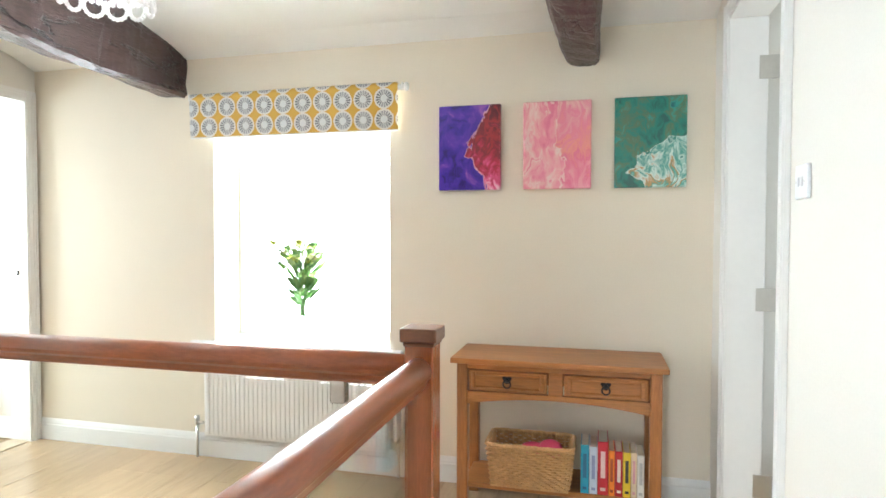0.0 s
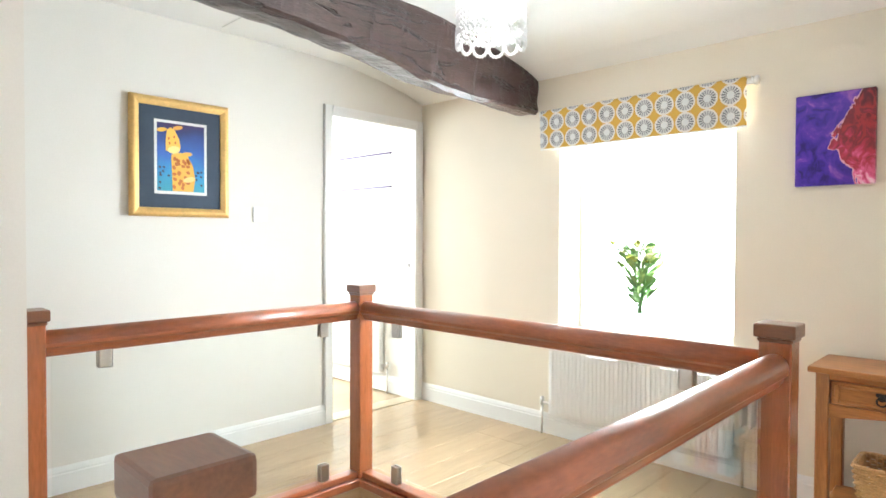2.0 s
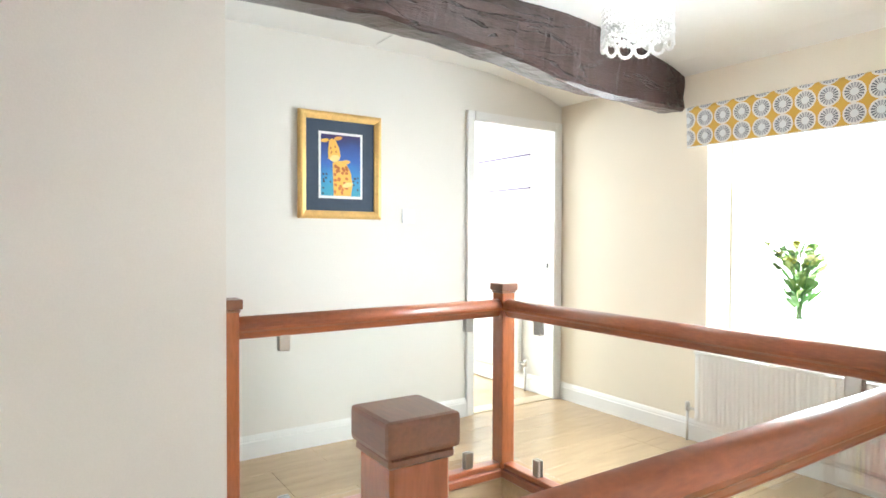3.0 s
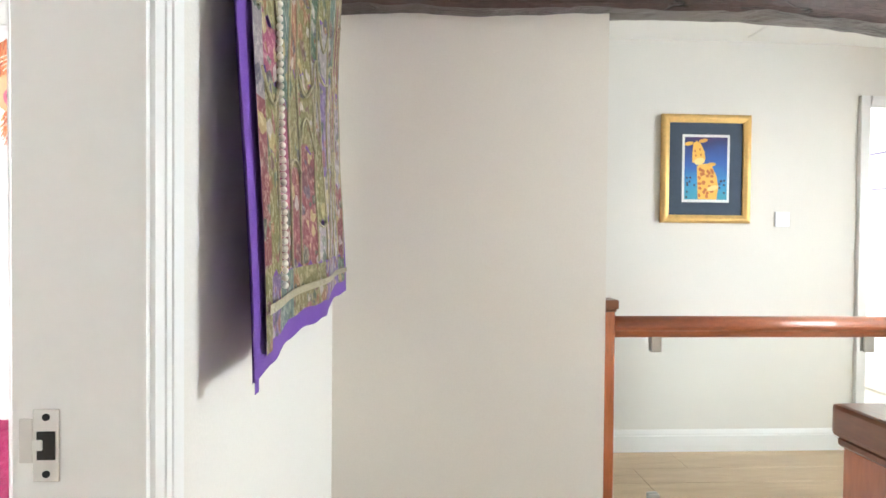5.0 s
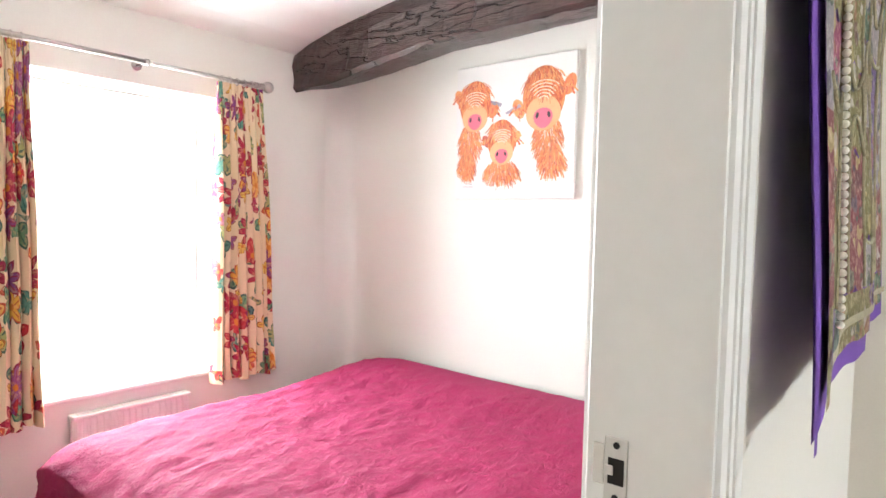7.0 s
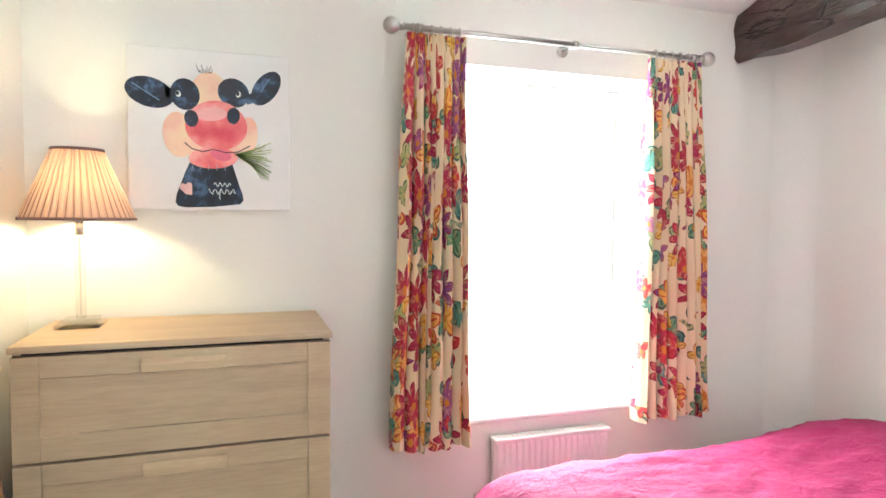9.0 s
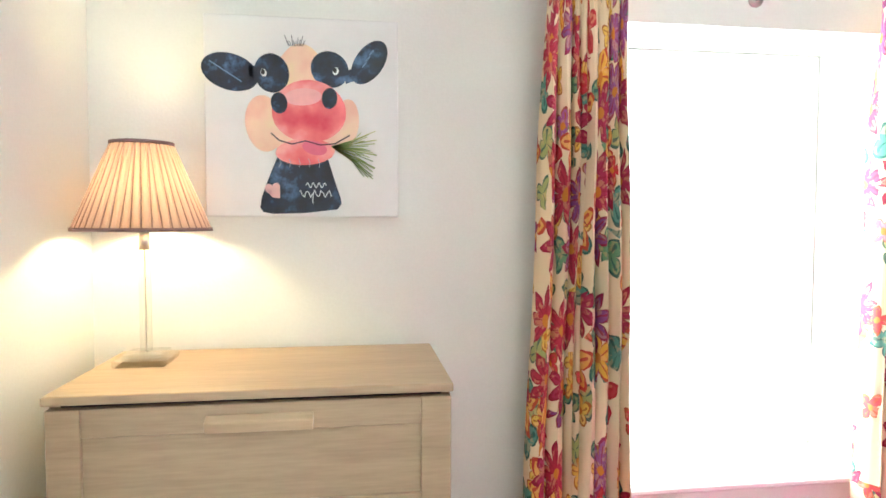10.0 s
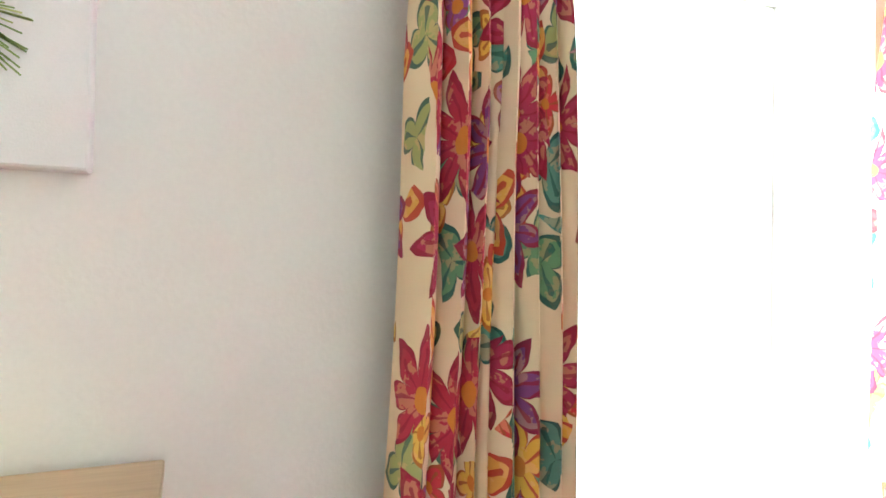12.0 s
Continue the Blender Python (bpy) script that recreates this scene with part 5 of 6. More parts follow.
def radiator(x0, x1, z0, z1, y, out, label, valve_x):
    """A ribbed steel panel radiator; out is the way it faces along y."""
    r = thing("radiator", label, "radiator", (0, 0, 0))
    bm = bm_new()
    n = int((x1 - x0) / 0.027)
    pitch = (x1 - x0 - 0.02) / n
    pr = []
    for i in range(n):
        a = x0 + 0.01 + i * pitch
        pr += [(a, 0.052), (a + pitch * 0.30, 0.052), (a + pitch * 0.45, 0.056), (a + pitch * 0.85, 0.056)]
    pr = [(x0, 0.045)] + pr + [(x1, 0.045)]
    cols_ = [[bm.verts.new((x, y + out * (d if 0 < k < 3 else 0.048), z)) for k, z in enumerate((z0, z0 + 0.03, z1 - 0.03, z1))] for x, d in pr]
    for a, b in zip(cols_, cols_[1:]):
        for k in range(3):
            bm.faces.new((a[k], b[k], b[k + 1], a[k + 1]))
    part("panel", bm, GLOSS, r)
    bm = bm_new(); box(bm, x0, y + out * 0.012, z0 + 0.01, x1, y + out * 0.044, z1 - 0.004, 0.004)
    part("body", bm, GLOSS, r)
    bm = bm_new(); box(bm, x0 - 0.004, y + out * 0.008, z1 - 0.012, x1 + 0.004, y + out * 0.064, z1 + 0.004, 0.003)
    for i in range(int((x1 - x0) / 0.02)):
        box(bm, x0 + 0.01 + i * 0.02, y + out * 0.02, z1 + 0.003, x0 + 0.02 + i * 0.02, y + out * 0.05, z1 + 0.006)
    part("top_grille", bm, GLOSS, r)
    for x in valve_x:
        bm = bm_new()
        cyl(bm, (x, y + out * 0.035, -0.005), (x, y + out * 0.035, z0 + 0.05), 0.0075, seg=12)
        cyl(bm, (x, y + out * 0.035, z0 + 0.05), (x, y + out * 0.035, z0 + 0.10), 0.013, seg=14)
        cyl(bm, (x, y + out * 0.035, z0 + 0.065), (x0 if x < x0 else x1, y + out * 0.035, z0 + 0.065), 0.008, seg=12)
        part("valve", bm, CHROME, r, "chrome valve and pipe", True)
    return r


radiator(-2.03, -0.96, 0.13, 0.545, N, -1, "white ribbed panel radiator under the landing window", (-2.085, -0.915))
radiator(-1.265, -0.765, 0.12, 0.428, S, 1, "white panel radiator under the bedroom window", (-0.70,))
radiator(-4.35, -3.57, 0.14, 0.62, 2.855, -1, "white panel radiator in the room beyond", (-3.50,))
wp = thing("white_picture", "pale picture in a thin mauve frame on the far room's wall", "picture")
bm = bm_new(); box(bm, -4.18, 2.850, 1.612, -3.50, 2.8545, 1.86)
part("picture_sheet", bm, WHITE, wp)
LILAC = plain("lilac_frame", (0.13, 0.10, 0.18), 0.5)
for b in ((-4.19, 2.842, 1.598, -3.49, 2.8545, 1.6115), (-4.19, 2.842, 1.8605, -3.49, 2.8545, 1.874)):
    bm = bm_new(); box(bm, *b, 0.002)
    part("frame_bar", bm, LILAC, wp)


SWITCHW = plain("cool_white_plastic", (0.84, 0.85, 0.88), 0.35, 0.02)


def switch(name, m, rockers, label):
    s = thing(name, label, "switch")
    bm = bm_new(); box(bm, -0.043, -0.043, 0.0004, 0.043, 0.043, 0.013, 0.004, m=m, seg=2)
    part("plate", bm, SWITCHW, s)
    for u in rockers:
        bm = bm_new(); box(bm, u - 0.006, -0.012, 0.012, u + 0.006, 0.012, 0.0165, 0.0015, m=m)
        part("rocker", bm, SWITCHW, s)
    for u in (-0.03, 0.03):
        bm = bm_new(); cyl(bm, m @ Vector((u, 0, 0.012)), m @ Vector((u, 0, 0.0138)), 0.003, seg=10)
        part("screw", bm, CHROME, s)


ON_W = Matrix(((0, 0, 1, W), (1, 0, 0, 1.568), (0, 1, 0, 1.344), (0, 0, 0, 1)))
switch("light_switch", ON_W, (0.0,), "white plastic light switch on the wall")
ON_E = Matrix(((0, 0, -1, E), (-1, 0, 0, 1.68), (0, 1, 0, 1.375), (0, 0, 0, 1)))
switch("light_switch", ON_E, (-0.012, 0.012), "white plastic double light switch by the door")

# crystal pendant
PX, PY = -1.46, 1.60
pd = thing("pendant_lamp", "crystal bead drum ceiling lamp, lit", "ceiling lamp", (PX, PY, 1.965))
CRYST = glass("crystal", (1.0, 1.0, 1.0), 0.35)
CRYST.node_tree.nodes["Principled BSDF"].inputs["Transmission Weight"].default_value = 0.6
bm = bm_new(); lathe(bm, [(0.0, 0.395), (0.055, 0.395), (0.055, 0.38), (0.012, 0.375), (0.012, 0.34), (0.137, 0.34), (0.137, 0.325), (0.0, 0.325)])
part("ceiling_plate", bm, CHROME, pd, "chrome rose and ring", True)
bead = bm_new()
bmesh.ops.create_icosphere(bead, subdivisions=1, radius=1.0)
bead_v, bead_f = [v.co.copy() for v in bead.verts], [[v.index for v in f.verts] for f in bead.faces]
bead.free()
bv, bf = [], []


def put_bead(x, y, z, r):
    n0 = len(bv)
    bv.extend((x + v.x * r, y + v.y * r, z + v.z * r) for v in bead_v)
    bf.extend([n0 + i for i in f] for f in bead_f)


for i in range(40):
    a = i * 2 * math.pi / 40
    for k in range(14):
        put_bead(0.131 * math.cos(a), 0.131 * math.sin(a), 0.042 + k * 0.0212, 0.0102)
for i in range(12):
    a = i * 2 * math.pi / 12
    for k in range(16):
        b_ = 2 * math.pi * k / 16
        put_bead(0.134 * math.cos(a + 0.23 * math.cos(b_)), 0.134 * math.sin(a + 0.23 * math.cos(b_)), 0.026 + 0.031 * math.sin(b_), 0.0085)
me = bpy.data.meshes.new("bead_drum")
me.from_pydata(bv, [], bf)
me.materials.append(CRYST)
drum = new("bead_drum", me)
drum.parent = pd
drum["kind"], drum["label"] = "stuff", "strands and loops of crystal beads"


def glow(name, colour, strength):
    m = bpy.data.materials.new(name)
    m.use_nodes = True
    b = m.node_tree.nodes["Principled BSDF"]
    b.inputs["Emission Color"].default_value = (*colour, 1)
    b.inputs["Emission Strength"].default_value = strength
    return m


bm = bm_new(); ball(bm, (0, 0, 0.20), 0.045, sz=1.3)
part("bulb", bm, glow("bulb_white", (1.0, 0.96, 0.9), 140.0), pd, "lit frosted bulb", True)

# ---- console table with basket and books ----
tb = thing("console_table", "waxed pine console table with two drawers and a low shelf", "console table", (-0.117, 2.70, 0))
tw, td = 0.45, 0.17


def tpart(name, bs, bevel=0.004, material=PINE, parent=None, label="", seg=1):
    bm = bm_new()
    for b in bs:
        box(bm, *b, bevel, seg=seg)
    return part(name, bm, material, parent or tb, label)


tpart("tabletop", [(-tw, -td - 0.008, 0.678, tw, td + 0.008, 0.702)], 0.006, seg=2)
for sx in (-1, 1):
    for sy in (-1, 1):
        tpart("leg", [(sx * 0.425, sy * 0.155, 0, sx * 0.378, sy * 0.110, 0.678)], material=PINE_UPRIGHT)
    tpart("side_apron", [(sx * 0.418, -0.11, 0.53, sx * 0.40, 0.11, 0.678)])
tpart("back_apron", [(-0.378, 0.125, 0.53, 0.378, 0.145, 0.678)])
tpart("top_rail", [(-0.378, -0.148, 0.652, 0.378, -0.125, 0.678)], 0.002)
tpart("muntin", [(-0.030, -0.148, 0.556, 0.030, -0.125, 0.652)], 0.002)
bm = bm_new()
n_ = 24
top_, low_ = [], []
for i in range(n_ + 1):
    x = -0.378 + 0.756 * i / n_
    low_.append((x, 0.500 + 0.034 * (1 - (x / 0.378) ** 2)))
for y in (-0.148, -0.125):
    a = [bm.verts.new((x, y, z)) for x, z in low_]
    b = [bm.verts.new((x, y, 0.556)) for x, z in low_]
    top_.append((a, b))
    for i in range(n_):
        bm.faces.new((a[i], a[i + 1], b[i + 1], b[i]))
(a0, b0), (a1, b1) = top_
for i in range(n_):
    bm.faces.new((a0[i], a0[i + 1], a1[i + 1], a1[i])); bm.faces.new((b0[i], b0[i + 1], b1[i + 1], b1[i]))
part("arched_apron", bm, PINE, tb)
for x0 in (-0.372, 0.036):
    d_ = tpart("drawer", [(x0, -0.150, 0.560, x0 + 0.336, -0.12, 0.648)], 0.003)
    for b in ((x0 + 0.012, -0.158, 0.568, x0 + 0.030, -0.150, 0.640), (x0 + 0.306, -0.158, 0.568, x0 + 0.324, -0.150, 0.640), (x0 + 0.030, -0.158, 0.568, x0 + 0.306, -0.150, 0.582), (x0 + 0.030, -0.158, 0.626, x0 + 0.306, -0.150, 0.640)):
        tpart("moulding", [b], 0.004, parent=d_)
    bm = bm_new(); cx = x0 + 0.168
    cyl(bm, (cx - 0.010, -0.150, 0.621), (cx - 0.010, -0.156, 0.621), 0.011, seg=8); cyl(bm, (cx + 0.010, -0.150, 0.621), (cx + 0.010, -0.156, 0.621), 0.011, seg=8); cyl(bm, (cx, -0.150, 0.609), (cx, -0.1565, 0.609), 0.013, seg=10); ball(bm, (cx, -0.160, 0.613), 0.009, u=12, v=8)
    for k in range(14):
        a = math.pi * 2 * k / 14
        b = math.pi * 2 * (k + 1) / 14
        cyl(bm, (cx + 0.016 * math.cos(a), -0.165, 0.597 + 0.016 * math.sin(a)), (cx + 0.016 * math.cos(b), -0.165, 0.597 + 0.016 * math.sin(b)), 0.0035, seg=6)
    part("ring_pull", bm, IRON, d_, "black iron ring pull")
tpart("shelf", [(-0.40, -0.135, 0.125, 0.40, 0.135, 0.148)])

WICK = mat("woven_willow", (0.56, 0.33, 0.14), 0.5, vary=0.22, scale=30, grain=120, bump=0.2)
bk = thing("wicker_basket", "oblong woven willow basket with a pink ball inside", "basket", (-0.227, 2.64, 0.148))
bw_, bd_, bh_ = 0.185, 0.105, 0.185
bm = bm_new()


def rim_pts(k, n=64):
    """Points round the basket's outline, flaring upwards."""
    hx, hy, c = bw_ - 0.02 + 0.02 * k, bd_ - 0.015 + 0.015 * k, 0.03
    sx, sy, arc = 2 * (hx - c), 2 * (hy - c), c * math.pi / 2
    runs = [(sx, hx - c, -hy, -1, 0), (sy, hx, hy - c, 0, -1), (sx, -hx + c, hy, 1, 0), (sy, -hx, -hy + c, 0, 1)]
    turns = [(hx - c, -hy + c, -90), (hx - c, hy - c, 0), (-hx + c, hy - c, 90), (-hx + c, -hy + c, 180)]
    total = 2 * (sx + sy) + 4 * arc
    pts = []
    for i in range(n):
        d, m_ = total * i / n, 0
        while m_ < 3 and d >= runs[m_][0] + arc:
            d -= runs[m_][0] + arc
            m_ += 1
        L, ex, ey, bx, by = runs[m_]
        if d < L:
            pts.append((ex + bx * (L - d), ey + by * (L - d)))
        else:
            cx_, cy_, a0_ = turns[m_]
            a = radians(a0_ + 90 * (d - L) / arc)
            pts.append((cx_ + c * math.cos(a), cy_ + c * math.sin(a)))
    return pts


RWS = 17
for r in range(RWS):
    z = 0.008 + bh_ * r / RWS
    pts = rim_pts(r / RWS, 144)
    ring0 = []
    for i, (x, y) in enumerate(pts):
        out = 1 + (0.026, 0.040, 0.026, -0.010, -0.024, -0.010)[(i + 3 * r) % 6]
        ring0.append([bm.verts.new((x * out + dx * math.copysign(1, x), y * out * 1.0 + dx * math.copysign(1, y), z + dz)) for dx, dz in ((0, -0.0052), (0.0035, 0), (0, 0.0052))])
    for i in range(len(pts)):
        a, b = ring0[i], ring0[(i + 1) % len(pts)]
        for k in range(2):
            bm.faces.new((a[k], b[k], b[k + 1], a[k + 1]))
part("weave", bm, WICK, bk)["kind"] = "stuff"
bm = bm_new()
for i, (x, y) in enumerate(rim_pts(0.5, 48)):
    cyl(bm, (x * 0.93, y * 0.93, 0), (x * 1.0, y * 1.0, bh_ + 0.004), 0.004, seg=5)
part("stakes", bm, WICK, bk)["kind"] = "stuff"
bm = bm_new()
pts = rim_pts(1.0, 60)
for i in range(60):
    (x, y), (x2, y2) = pts[i], pts[(i + 1) % 60]
    w1, w2 = 0.0014 * math.sin(i * 2.1), 0.0014 * math.sin((i + 1) * 2.1)
    cyl(bm, (x, y, bh_ + w1), (x2, y2, bh_ + w2), 0.009, seg=7)
part("rim", bm, WICK, bk, "plaited rim")
bm = bm_new(); box(bm, -bw_ + 0.02, -bd_ + 0.015, 0.0, bw_ - 0.02, bd_ - 0.015, 0.008)
part("base", bm, WICK, bk)
bm = bm_new(); ball(bm, (0.085, -0.01, 0.158), 0.042, sx=1.25, sz=0.9); ball(bm, (0.01, 0.0, 0.150), 0.036, sx=1.5, sz=0.7)
solid("toy_ball", bm, plain("hot_pink", (0.62, 0.06, 0.14), 0.5), "hot pink soft toys lying in the basket", "toy", smooth=True).location = (-0.227, 2.64, 0.148)
x = -0.012
for w_, hgt, dep, colr, bars, lab in ((0.034, 0.205, 0.15, (0.03, 0.30, 0.46), (0.02, 0.12, 0.22), "thick turquoise paperback book on the shelf"), (0.032, 0.20, 0.15, (0.55, 0.60, 0.70), (0.25, 0.28, 0.45), "pale grey-blue paperback book on the shelf"), (0.042, 0.225, 0.16, (0.52, 0.02, 0.035), (0.78, 0.60, 0.58), "tall red hardback book on the shelf"), (0.024, 0.19, 0.14, (0.80, 0.24, 0.03), (0.30, 0.05, 0.02), "orange paperback book on the shelf"), (0.030, 0.19, 0.14, (0.42, 0.015, 0.03), (0.8, 0.75, 0.7), "dark red paperback book on the shelf"), (0.030, 0.188, 0.14, (0.78, 0.60, 0.04), (0.03, 0.03, 0.03), "yellow paperback book on the shelf"), (0.022, 0.19, 0.14, (0.70, 0.55, 0.40), (0.6, 0.3, 0.35), "beige paperback book on the shelf"), (0.028, 0.182, 0.14, (0.74, 0.72, 0.68), (0.45, 0.45, 0.45), "off-white paperback book on the shelf")):
    bkk = thing("book", lab, "book", (x + w_ / 2, 2.575, 0.148), group="books on the console table")
    cover = plain("book_cover", colr, 0.45, 0.06)
    bm = bm_new(); box(bm, -w_ / 2, 0, 0, -w_ / 2 + 0.0025, dep, hgt, 0.0008); box(bm, w_ / 2 - 0.0025, 0, 0, w_ / 2, dep, hgt, 0.0008); box(bm, -w_ / 2, -0.002, 0, w_ / 2, 0.002, hgt, 0.001)
    part("cover", bm, cover, bkk)
    bm = bm_new(); box(bm, -w_ / 2 + 0.003, 0.003, 0.003, w_ / 2 - 0.003, dep - 0.004, hgt - 0.003)
    part("page_block", bm, plain("paper", (0.72, 0.66, 0.52), 0.9), bkk)
    bm = bm_new(); box(bm, -w_ * 0.22, -0.0026, hgt * 0.32, w_ * 0.22, -0.0021, hgt * 0.82); box(bm, -w_ * 0.25, -0.0026, hgt * 0.08, w_ * 0.25, -0.0021, hgt * 0.14)
    part("title_bar", bm, plain("book_print", bars, 0.5), bkk)
    x += w_ + 0.002

# ---- bedroom ----
bed = thing("bed", "double bed under a crumpled crimson pink duvet", "bed", (0, 0, 0))
BX0, BX1, BY0, BY1, BZ = BW + 0.03, -0.555, -3.03, -1.40, 0.51
bm = bm_new(); box(bm, BX0, BY0 + 0.06, 0.06, BX1 - 0.05, BY1 - 0.06, 0.26, 0.02)
part("divan_base", bm, plain("cream_divan", (0.6, 0.55, 0.47), 0.9, grain=300, bump=0.2), bed)
bm = bm_new(); box(bm, BX0, BY0 + 0.05, 0.26, BX1 - 0.045, BY1 - 0.05, 0.46, 0.04, seg=3)
part("mattress", bm, CANVAS, bed)
for x_ in (BX0 + 0.1, BX1 - 0.15):
    for y_ in (BY0 + 0.14, BY1 - 0.14):
        bm = bm_new(); cyl(bm, (x_, y_, 0), (x_, y_, 0.06), 0.025)
        part("leg", bm, IRON, bed)
PINKC = Nodes("crimson_cotton", 0.8)
PINKC.b.inputs["Specular IOR Level"].default_value = 0.4
pk = PINKC.noise(PINKC.vec("MULTIPLY", PINKC.position(), (6, 14, 8)), 2.0, 4, 0.6)[0]
pk2 = PINKC.noise(PINKC.vec("MULTIPLY", PINKC.position(), (5, 9, 6)), 5.0, 5, 0.65, 1.2)[0]
PINKC = PINKC.done(PINKC.mix(pk, (0.28, 0.010, 0.074), (0.39, 0.019, 0.108)), pk2, 0.8, 0.020)
bm = bm_new()
NX, NY = 150, 130
gr = []
for j in range(NY + 1):
    row = []
    for i in range(NX + 1):
        u, v = i / NX, j / NY
        # the sheet runs over the foot and both sides
        lx, ly = BX0 + 0.01 + u * (BX1 - BX0 + 0.36), BY0 - 0.32 + v * (BY1 - BY0 + 0.64)
        ox, oy = max(0.0, lx - BX1), max(0.0, BY0 - ly) + max(0.0, ly - BY1)
        drop = 0.0
        x_, y_ = min(lx, BX1), min(max(ly, BY0), BY1)
        ex, ey = BX1 - x_, min(y_ - BY0, BY1 - y_)
        z_ = BZ - 0.06 * math.exp(-ex / 0.06) - 0.05 * math.exp(-ey / 0.06)
        z_ += 0.04 * math.exp(-((x_ + 1.98) / 0.25) ** 2) * (0.55 + 0.45 * math.exp(-((y_ + 2.90) / 0.30) ** 2)) - 0.02 * math.exp(-((x_ + 2.25) / 0.08) ** 2)
        p_ = Vector((lx * 3.2, ly * 7.5, 0))
        f = noise.noise(p_ + Vector((noise.noise(p_ * 0.7) * 1.4, 0, 0))) * 0.010 + noise.noise(p_ * 2.6) * 0.005
        rid = 0.008 * (1 - abs(noise.noise(Vector((lx * 4.5 + ly * 3, ly * 13 - lx * 2, 3.1))))) ** 9 + 0.005 * (1 - abs(noise.noise(Vector((lx * 9 - ly * 4, ly * 17 + lx * 5, 7.7))))) ** 9
        hang = max(ox, oy)
        if hang > 0:
            fold = 0.018 * math.sin((ly if ox > oy else lx) * 19 + 2 * noise.noise(Vector((lx * 2, ly * 2, 5))))
            z_ -= hang * 0.97
            if ox >= oy:
                x_ += 0.045 + fold * min(1, hang / 0.1)
            else:
                y_ += (-1 if ly < BY0 else 1) * (0.045 + fold * min(1, hang / 0.1))
                x_ += ox * 0.3
        calm = min(1.0, max(0.15, (x_ - BX0) / 0.35))
        row.append(bm.verts.new((x_, y_, z_ + (f + rid) * calm)))
    gr.append(row)
for j in range(NY):
    for i in range(NX):
        bm.faces.new((gr[j][i], gr[j][i + 1], gr[j + 1][i + 1], gr[j + 1][i]))
part("duvet", bm, PINKC, bed, "crumpled crimson pink cotton cover", True)

# chest of drawers
HANDLEW = mat("pale_oak_lip", (0.60, 0.45, 0.29), 0.45, vary=0.12, scale=3, grain=22, bump=0.05, stretch=(0.6, 6, 8))
CX0, CX1, CY0, CY1 = -0.093, 0.684, S + 0.022, -3.045
cd = thing("chest_of_drawers", "grey-oak veneer chest of three drawers with lip handles", "chest of drawers", (0, 0, 0))


def cpart(name, b, bevel=0.002, material=CHESTW, parent=None, label=""):
    bm = bm_new(); box(bm, *b, bevel)
    return part(name, bm, material, parent or cd, label)


cpart("top", (CX0 - 0.004, CY0, 0.932, CX1 + 0.004, CY1 + 0.006, 0.950))
cpart("side", (CX0, CY0, 0, CX0 + 0.018, CY1 - 0.020, 0.932)); cpart("side", (CX1 - 0.018, CY0, 0, CX1, CY1 - 0.020, 0.932))
cpart("back", (CX0 + 0.018, CY0, 0.05, CX1 - 0.018, CY0 + 0.008, 0.932), 0)
# Black filler inside the chest: the shade in the drawer gaps, put in as colour.
cpart("gap_shade", (CX0 + 0.018, CY0 + 0.02, 0.06, CX1 - 0.018, CY1 - 0.026, 0.928), 0, DARK)
cpart("plinth", (CX0 + 0.018, CY1 - 0.06, 0, CX1 - 0.018, CY1 - 0.045, 0.06))
for z0, z1 in ((0.064, 0.352), (0.358, 0.648), (0.655, 0.922)):
    yb = CY1 - 0.022
    dr = cpart("drawer", (CX0 + 0.06, yb, z0 + 0.05, CX1 - 0.06, yb + 0.012, z1 - 0.05), 0)
    cpart("stile", (CX0, yb, z0, CX0 + 0.062, CY1, z1), 0.0015, parent=dr); cpart("stile", (CX1 - 0.062, yb, z0, CX1, CY1, z1), 0.0015, parent=dr)
    cpart("rail", (CX0 + 0.0622, yb, z1 - 0.056, CX1 - 0.0622, CY1 - 0.0006, z1), 0.0015, parent=dr); cpart("rail", (CX0 + 0.0622, yb, z0, CX1 - 0.0622, CY1 - 0.0006, z0 + 0.066), 0.0015, parent=dr)
    bm = bm_new()
    m_ = Matrix.Translation((0.288, CY1, z1 - 0.030)) @ Matrix.Rotation(radians(-22), 4, "X")
    box(bm, -0.103, 0.0, -0.013, 0.103, 0.026, 0.013, 0.002, m=m_)
    part("handle", bm, HANDLEW, dr, "pale oak lip handle")

# table lamp
LX, LY = 0.588, -3.315
lp = thing("table_lamp", "lit table lamp with a pleated mauve shade on a crystal stem", "table lamp", (LX, LY, 0.95))
ACR = thin_glass("acrylic", (0.94, 0.95, 0.94))
bm = bm_new(); box(bm, -0.058, -0.058, 0.0, 0.058, 0.058, 0.014, 0.003)
part("base_plate", bm, ACR, lp, "clear acrylic plate")
bm = bm_new(); box(bm, -0.044, -0.044, 0.0145, 0.044, 0.044, 0.026, 0.003)
part("base_step", bm, ACR, lp)
bm = bm_new(); cyl(bm, (0, 0, 0.0265), (0, 0, 0.265), 0.014, seg=8)
part("stem", bm, ACR, lp, "faceted clear stem")
bm = bm_new(); cyl(bm, (0, 0, 0.026), (0, 0, 0.262), 0.0022, seg=8)
part("rod", bm, CHROME, lp)
bm = bm_new(); cyl(bm, (0, 0, 0.265), (0, 0, 0.305), 0.011, seg=16); cyl(bm, (0, 0, 0.305), (0, 0, 0.345), 0.016, seg=16)
part("lamp_holder", bm, CHROME, lp, "chrome lamp holder", True)
SH = bpy.data.materials.new("pleated_silk")
SH.use_nodes = True
nt = SH.node_tree
b = nt.nodes["Principled BSDF"]
